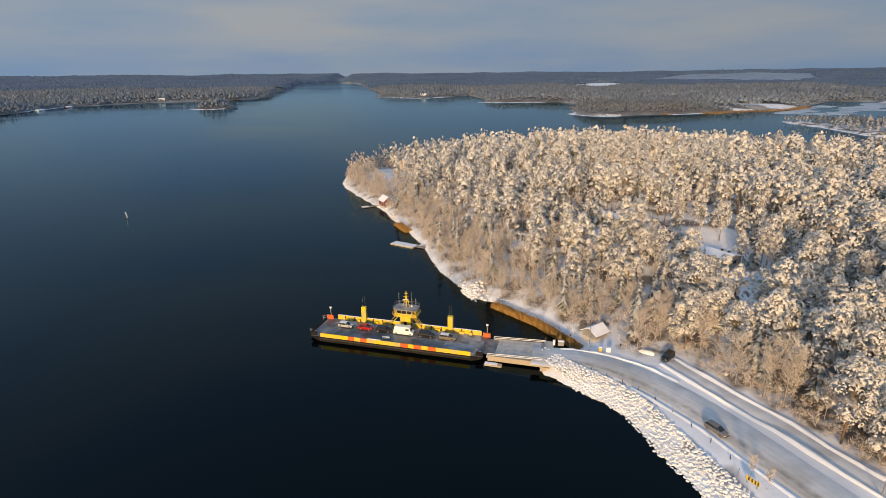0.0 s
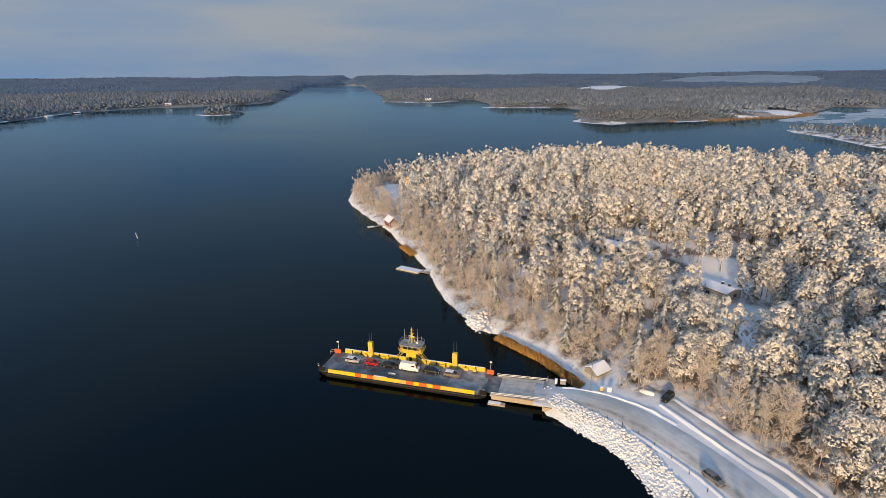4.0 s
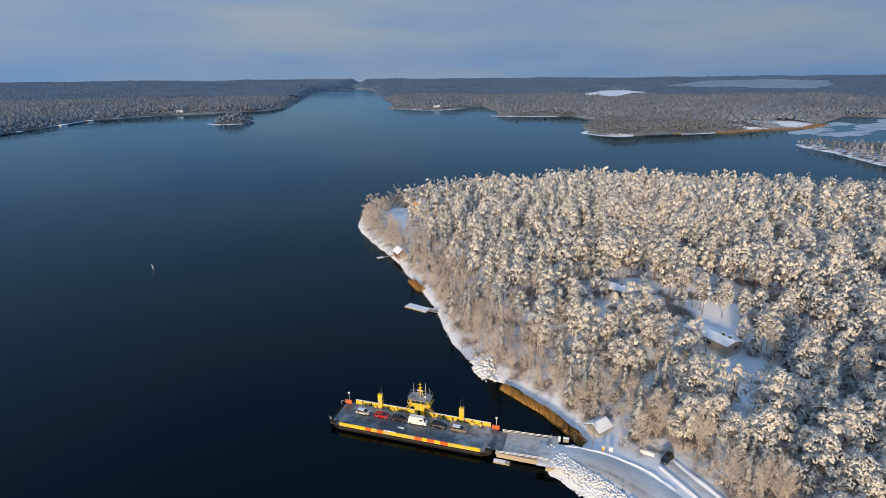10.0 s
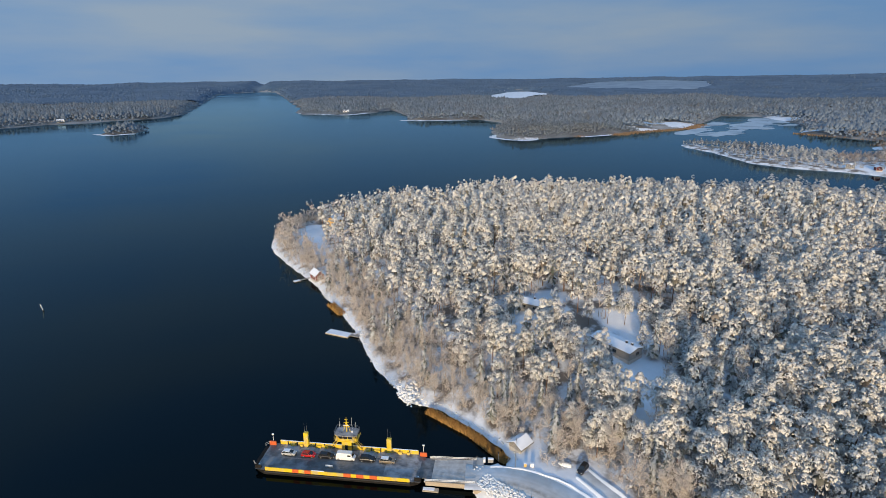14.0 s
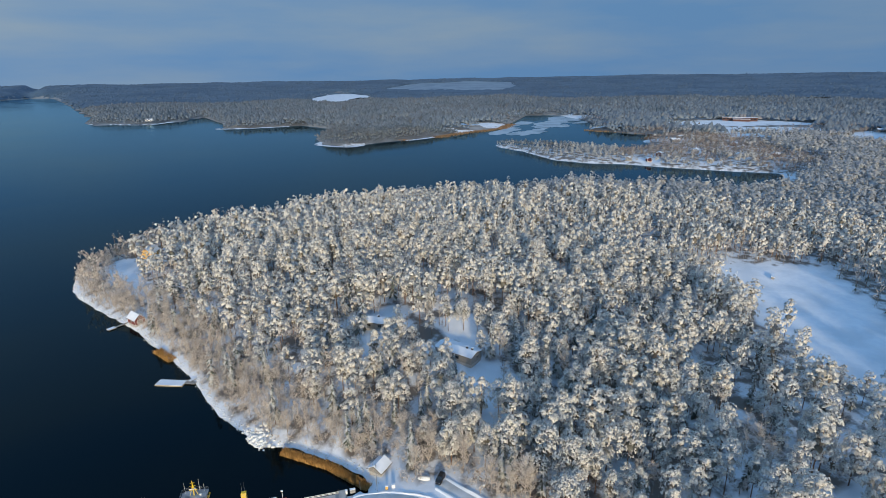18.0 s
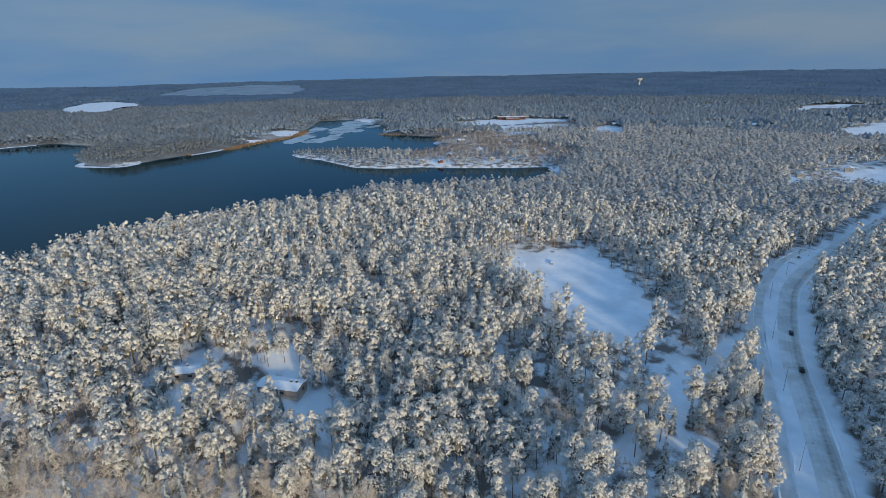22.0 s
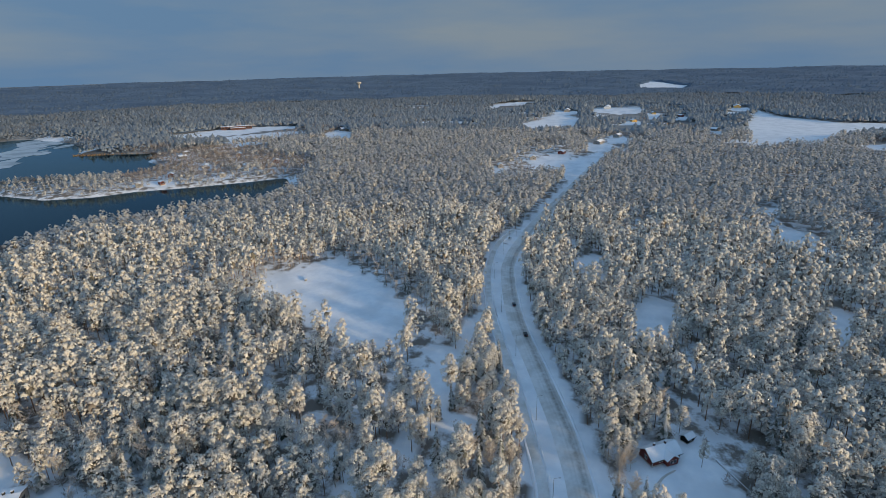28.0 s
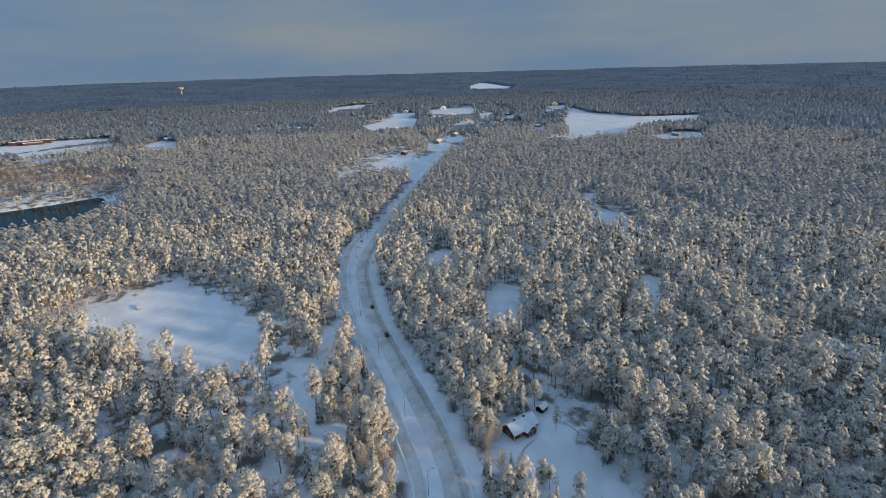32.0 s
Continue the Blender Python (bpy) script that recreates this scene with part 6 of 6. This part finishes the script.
    # scattered houses round the inlet and the village
    village = [(630, 562, 14, 8, 40, RED_WOOD), (697, 555, 22, 9, 35, WHITE), (585, 539, 9, 6, 60, RED_WOOD), (569, 560, 8, 6, 20, GREY_WOOD), (776, 662, 13, 9, -30, GREY_WOOD), (710, 492, 12, 9, 50, WHITE), (757, 470, 14, 8, 20, RED_WOOD),
               (876, 625, 16, 9, 40, GREY_WOOD), (639, 484, 8, 6, 30, GREY_WOOD), (1023, -31, 26, 12, -20, GREY_WOOD), (1111, -68, 22, 11, -20, GREY_WOOD), (895, 30, 14, 9, -15, RED_WOOD), (841, 72, 13, 9, 10, GREY_WOOD), (769, 112, 12, 8, 15, GREY_WOOD),
               (1226, -265, 16, 12, 40, GREY_WOOD), (1764, 50, 46, 18, 0, GREY_WOOD), (1832, -73, 60, 18, -5, WHITE), (1477, -126, 22, 12, 10, OCHRE_WOOD), (1771, -433, 50, 18, -10, OCHRE_WOOD), (1395, -876, 60, 22, 30, BRICK), (1353, -803, 26, 14, 30, GREY_WOOD),
               (971, -467, 20, 10, 20, GREY_WOOD), (1442, 847, 60, 18, -30, GREY_WOOD), (1143, 526, 20, 11, -30, GREY_WOOD), (820, 690, 12, 8, 10, GREY_WOOD), (742, 600, 10, 7, 70, GREY_WOOD), (812, 575, 12, 8, 25, RED_WOOD), (1240, 60, 15, 9, -30, RED_WOOD),
               (1560, -250, 18, 10, 20, RED_WOOD), (1640, -190, 20, 10, 5, OCHRE_WOOD), (1330, -180, 14, 9, 60, OCHRE_WOOD), (930, 700, 14, 9, 0, WHITE), (-868, 1190, 16, 9, 80, WHITE), (-880, 1300, 14, 9, 70, RED_WOOD), (-780, 1540, 16, 9, 30, WHITE), (-58, 1730, 18, 10, 0, WHITE)]
    for x, y, a, b, turn, mat in village:
        tone = {RED_WOOD.name: "red", WHITE.name: "white", GREY_WOOD.name: "grey", OCHRE_WOOD.name: "yellow", BRICK.name: "brick"}[mat.name]
        house("village_house", on_ground(x, y, turn, 0.4), a, b, 3.6 + 0.02 * a, 0.22 * b, mat, f"distant {tone} house with a snowy roof in the village", openings=[(-1, -a * 0.25, 1.2, 1.6, 1.4), (-1, a * 0.25, 1.2, 1.6, 1.4), (-2, 0, 1.2, 1.6, 1.4)])
    school = thing("brick_school", on_ground(1210, 850, -52, 0.4), "long red brick school with flat snowy roofs", "school")
    part("wing", box(-40, -8, -1, 34, 8, 7.0, 0.1), BRICK, school)
    part("roof_snow", box(-40.5, -8.5, 7.0, 34.5, 8.5, 7.5, 0.1), SNOW, school)
    part("hall", box(-18, -22, -1, 18, -8, 4.2, 0.1), BRICK, school, "lower brick front hall")
    part("hall_snow", box(-18.4, -22.4, 4.2, 18.4, -8.6, 4.7, 0.1), SNOW, school)
    for k in range(9):
        part("window", box(-38 + 8 * k, -8.15, 2.6, -33 + 8 * k, -8.0, 5.2), GLASS, school)
    tower = thing("water_tower", on_ground(3300, 1395, 0, 0), "pale distant water tower above the forest", "water tower")
    part("shaft", tube((0, 0, -3), (0, 0, 34), 6, 5, 14), CONCRETE, tower)
    part("tank", loft([[(math.cos(a) * r, math.sin(a) * r, z) for a in [k * math.pi / 8 for k in range(16)]] for r, z in ((6, 30), (17, 40), (17, 47), (3, 50))]), CONCRETE, tower)


# ---- shore ----
def build_shore():
    dock = thing("floating_dock", pose(-22.3, 228.0, 0.0, 0, 0, -31), "floating timber dock with snow on its deck", "dock")
    part("pontoon", box(0, -2.2, -0.4, 12.0, 2.2, 0.45, 0.05), PLANK, dock, "pale yellow pontoon sides")
    part("snow_deck", box(0.1, -2.1, 0.45, 11.9, 2.1, 0.6, 0.04), SNOW, dock)
    part("gangway", box(11.8, -0.4, 0.3, 16.5, 1.4, 0.6, 0.03), GREY_WOOD, dock)
    part("gangway_rail", tube((11.8, 1.35, 1.2), (16.5, 1.35, 1.4), 0.05, sides=5), GREY_WOOD, dock)
    for x in (0.5, 6.0, 11.5):
        part("mooring_cleat", box(x - 0.2, 1.8, 0.58, x + 0.2, 2.0, 0.85, 0.03), STEEL, dock)
    walk_way = thing("gangway_bridge", pose(-9.2, 223.2, 0.0, 0, 0, 35), "short snowy footbridge from the shore to the dock", "footbridge")
    part("planks", box(-1.5, -0.9, 0.35, 5.0, 0.9, 0.6, 0.03), GREY_WOOD, walk_way)
    part("snow_cap", box(-1.4, -0.8, 0.6, 4.9, 0.8, 0.7, 0.03), SNOW, walk_way)
    jetty = thing("small_jetty", pose(-45.6, 294.2, 0, 0, 0, 30), "small grey wooden jetty with snow on it", "jetty")
    part("jetty_deck", box(0, -1.3, 0.25, 4.0, 1.3, 0.6, 0.04), GREY_WOOD, jetty)
    part("jetty_walk", box(4.0, -0.6, 0.3, 10.5, 0.6, 0.6, 0.03), GREY_WOOD, jetty)
    part("snow_cap", box(0.1, -1.2, 0.6, 3.9, 1.2, 0.72, 0.04), SNOW, jetty)
    for x, y in ((0.3, -1.2), (0.3, 1.2), (3.7, -1.2), (3.7, 1.2), (8, -0.5), (8, 0.5)):
        part("pile", tube((x, y, -1.5), (x, y, 0.9), 0.1, sides=6), GREY_WOOD, jetty)
    buoy = thing("spar_buoy", pose(-167, 274.3, 0, 4, -9, 0), "white leaning spar buoy in open water", "buoy")
    part("spar", tube((0, 0, -1.5), (0, 0, 3.2), 0.24, 0.2, 8), WHITE, buoy)
    part("top_mark", tube((0, 0, 3.2), (0, 0, 3.9), 0.26, 0.05, 8), WHITE, buoy)
    part("collar", tube((0, 0, 0.1), (0, 0, 0.5), 0.42, 0.42, 10), BLACK, buoy)
    goal = thing("field_shelter", on_ground(307.5, 179.2, 28, 0.0), "dark roofed rack with snow on the playing field", "shelter")
    part("rack_body", box(-3.2, -0.7, 0, 3.2, 0.7, 1.3, 0.05), GREY_WOOD, goal)
    part("snow_cap", box(-3.4, -0.9, 1.3, 3.4, 0.9, 1.6, 0.08), SNOW, goal)
    net = thing("football_goal", on_ground(289.5, 190.0, 30, 0.0), "white football goal frame in the snow", "goal")
    for x in (-2.6, 2.6):
        part("goal_post", tube((x, 0, 0), (x, 0, 2.2), 0.06, sides=6), WHITE, net)
        part("back_stay", tube((x, 0, 2.2), (x, 1.6, 0), 0.04, sides=5), WHITE, net)
    part("crossbar", tube((-2.6, 0, 2.2), (2.6, 0, 2.2), 0.06, sides=6), WHITE, net)
    fence = thing("low_fence", on_ground(168, -59.2, 28.4, 0.0), "low garden fence under a ridge of snow", "fence")
    for k in range(9):
        part("fence_post", box(-8 + 2 * k - 0.06, -0.06, -0.4, -8 + 2 * k + 0.06, 0.06, 0.9), GREY_WOOD, fence)
    for z in (0.35, 0.75):
        part("fence_rail", box(-8, -0.04, z - 0.06, 8, 0.04, z + 0.06), GREY_WOOD, fence)
    part("snow_ridge", box(-8, -0.12, 0.81, 8, 0.12, 1.02, 0.05), SNOW, fence)
    # rough stones under snow along the water's edge
    r = np.random.RandomState(23)
    edge = spline(CAPE_SHORE[4:], 0.9)
    spots = np.vstack([offsets(edge, d) for d in (-0.5, 0.1, 0.8, 1.7)])
    spots = spots + r.uniform(-0.6, 0.6, spots.shape)
    plant("shore_stones", [[(tuft_arrays(r, np.array([0, 0, 0.05]), 0.33, 0.5, 0.45), 0)] for k in range(6)], spots[:, 0], spots[:, 1], r.randint(0, 6, len(spots)), r.uniform(0.45, 1.25, len(spots)), r.uniform(0, 6.28, len(spots)), [STONE], "rough shore stones under snow at the waterline")
    heap = np.array((9.5, 168.5)) + r.normal(0, 1, (170, 2)) * (2.6, 3.6)
    heap = heap[inland(heap[:, 0], heap[:, 1]) > -1.0]
    plant("rubble_heap", [[(tuft_arrays(r, np.array([0, 0, 0.2]), 0.55, 0.7, 0.35), 0)] for k in range(5)], heap[:, 0], heap[:, 1], r.randint(0, 5, len(heap)), r.uniform(0.7, 1.7, len(heap)), r.uniform(0, 6.28, len(heap)), [STONE], "heap of snow-covered rubble on the point")
    # reeds in the shallows
    r = np.random.RandomState(17)
    vs, fs = [], []
    for (ax, ay), (bx, by), wide, count in (((38, 130.5), (30, 145), 2.6, 1500), ((30, 145), (17, 160), 2.4, 1700), ((-24, 258), (-17.5, 244.5), 3.4, 900)):
        t, w = r.uniform(0, 1, count), r.uniform(-0.2, 1, count) * wide
        n = np.array([-(by - ay), bx - ax]) / math.hypot(bx - ax, by - ay)
        px, py = ax + (bx - ax) * t - n[0] * -w, ay + (by - ay) * t + n[1] * w
        h, a = r.uniform(1.2, 2.3, count), r.uniform(0, 6.28, count)
        dx, dy = np.cos(a) * 0.13, np.sin(a) * 0.13
        lx, ly = r.normal(0, 0.25, count), r.normal(0, 0.25, count)
        vs.append(np.stack([np.column_stack([px - dx, py - dy, 0 * h - 0.3]), np.column_stack([px + dx, py + dy, 0 * h - 0.3]), np.column_stack([px + lx, py + ly, h])], 1).reshape(-1, 3))
    v = np.vstack(vs)
    tagged(new("reeds", mesh_of("reeds", v, np.arange(len(v)).reshape(-1, 3), [REED])), "dry golden-brown reeds in the shallow water", "reeds", kind="stuff")
    # ice on the bay
    vs, fs, n = [], [], 0
    for k in range(46):
        cx, cy = r.uniform(640, 1000), 0
        cy = 1080 + (cx - 640) * 0.55 + r.uniform(-150, -10)
        a, b = r.uniform(20, 70), r.uniform(8, 26)
        ang = np.arange(9) * 2 * math.pi / 9
        rad = r.uniform(0.6, 1.1, 9)
        turn = radians(35 + r.uniform(-20, 20))
        x, y = np.cos(ang) * a * rad, np.sin(ang) * b * rad
        ring = np.column_stack([cx + x * math.cos(turn) - y * math.sin(turn), cy + x * math.sin(turn) + y * math.cos(turn), np.full(9, 0.05 + 0.004 * k)])
        vs.append(np.vstack([[cx, cy, 0.06 + 0.004 * k], ring]))
        fs.append(np.array([(0, 1 + i, 1 + (i + 1) % 9) for i in range(9)]) + n)
        n += 10
    tagged(new("ice_sheets", mesh_of("ice_sheets", np.vstack(vs), np.vstack(fs), [ICE])), "thin snow-dusted ice sheets on the bay", "ice", kind="stuff")


def build_far_shore():
    """White shore ice and brown reed beds along the far side of the sound."""
    runs = [[(96, 1446), (106, 1424), (180, 1408), (262, 1405)], [(248, 1030), (236, 990), (270, 937), (306, 944)], [(398, 970), (432, 978), (470, 992)], [(-206, 1780), (-150, 1735), (-58, 1678), (20, 1760)],
            [(-560, 1226), (-520, 1196), (-478, 1222)], [(-905, 1330), (-880, 1140), (-860, 1030)]]
    for k, run in enumerate(runs):
        line = spline(run, 6)
        strip = ribbon("shore_ice", line, [(-5.5, 0.05), (-1.5, 0.35), (2.5, 0.5), (6.5, 0.1)], SNOW, z=0.1, wobble=2.2, seed=200 + 9 * k)
        tagged(strip, "white fringe of snowy shore ice at the waterline", "shore ice", kind="structure")
    r = np.random.RandomState(61)
    vs = []
    for run, wide, count in (([(470, 984), (560, 1030), (671, 1068), (760, 1150)], 16, 2600), ([(306, 960), (350, 1010), (404, 972)], 12, 900), ([(818, 935), (866, 800), (800, 742)], 14, 1500), ([(590, 545), (640, 480), (668, 410)], 6, 900)):
        line = spline(run, 1.0)
        p = line[r.randint(0, len(line), count)] + r.normal(0, wide * 0.4, (count, 2))
        h, a = r.uniform(1.4, 2.8, count), r.uniform(0, 6.28, count)
        dx, dy = np.cos(a) * 0.9, np.sin(a) * 0.9
        vs.append(np.stack([np.column_stack([p[:, 0] - dx, p[:, 1] - dy, 0 * h - 0.2]), np.column_stack([p[:, 0] + dx, p[:, 1] + dy, 0 * h - 0.2]), np.column_stack([p[:, 0], p[:, 1], h])], 1).reshape(-1, 3))
    v = np.vstack(vs)
    tagged(new("far_reeds", mesh_of("far_reeds", v, np.arange(len(v)).reshape(-1, 3), [FAR_REED])), "brown reed beds along the far shore", "reeds", kind="stuff")


def build_riprap():
    bank = thing("revetment", Matrix(), "bank of snow-covered riprap stones below the road", "revetment", kind="structure")
    r = random.Random(5)
    shapes = []
    for k in range(7):
        me = bpy.data.meshes.new("stone")
        bm = stone(r, r.uniform(0.5, 0.75), r.uniform(0.4, 0.6), r.uniform(0.3, 0.45))
        bm.to_mesh(me)
        bm.free()
        me.materials.append(STONE)
        shapes.append(me)
    line = spline([(25.3, 120), (30, 114), (36, 107.5), (40.5, 100), (42.5, 92), (44.5, 85), (46.5, 79), (49, 70)], 0.52)
    spots = [p for d in (-1.2, -0.6, 0.1, 0.75, 1.4, 2.05, 2.7, 3.35, 4.0, 4.65, 5.3) for p in offsets(line, d)]
    r.shuffle(spots)
    for k, p in enumerate(spots):
        x, y = p[0] + r.uniform(-0.3, 0.3), p[1] + r.uniform(-0.3, 0.3)
        z = float(height(x, y))
        if z < -0.3:
            continue
        m = pose(x, y, max(z, -0.2) + 0.1, r.uniform(-25, 25), r.uniform(-25, 25), r.uniform(0, 360)) @ Matrix.Scale(r.uniform(0.5, 0.95), 4)
        if k < 290:
            ob = new("stone", shapes[k % 7])
            ob.parent = bank
            ob.matrix_local = m
        else:
            REST.append((shapes[k % 7], m))
    rest = bmesh.new()
    for me, m in REST:
        part_bm = bmesh.new()
        part_bm.from_mesh(me)
        part_bm.transform(m)
        tmp = bpy.data.meshes.new("tmp")
        part_bm.to_mesh(tmp)
        part_bm.free()
        rest.from_mesh(tmp)
        bpy.data.meshes.remove(tmp)
    ob = part("riprap_stones", rest, STONE, bank)
    ob["kind"] = "stuff"


REST = []
ferry_base = build_ferry()
build_vehicles(ferry_base)
build_landing(ferry_base)
build_roadside()
build_houses()
build_shore()
build_far_shore()
build_riprap()
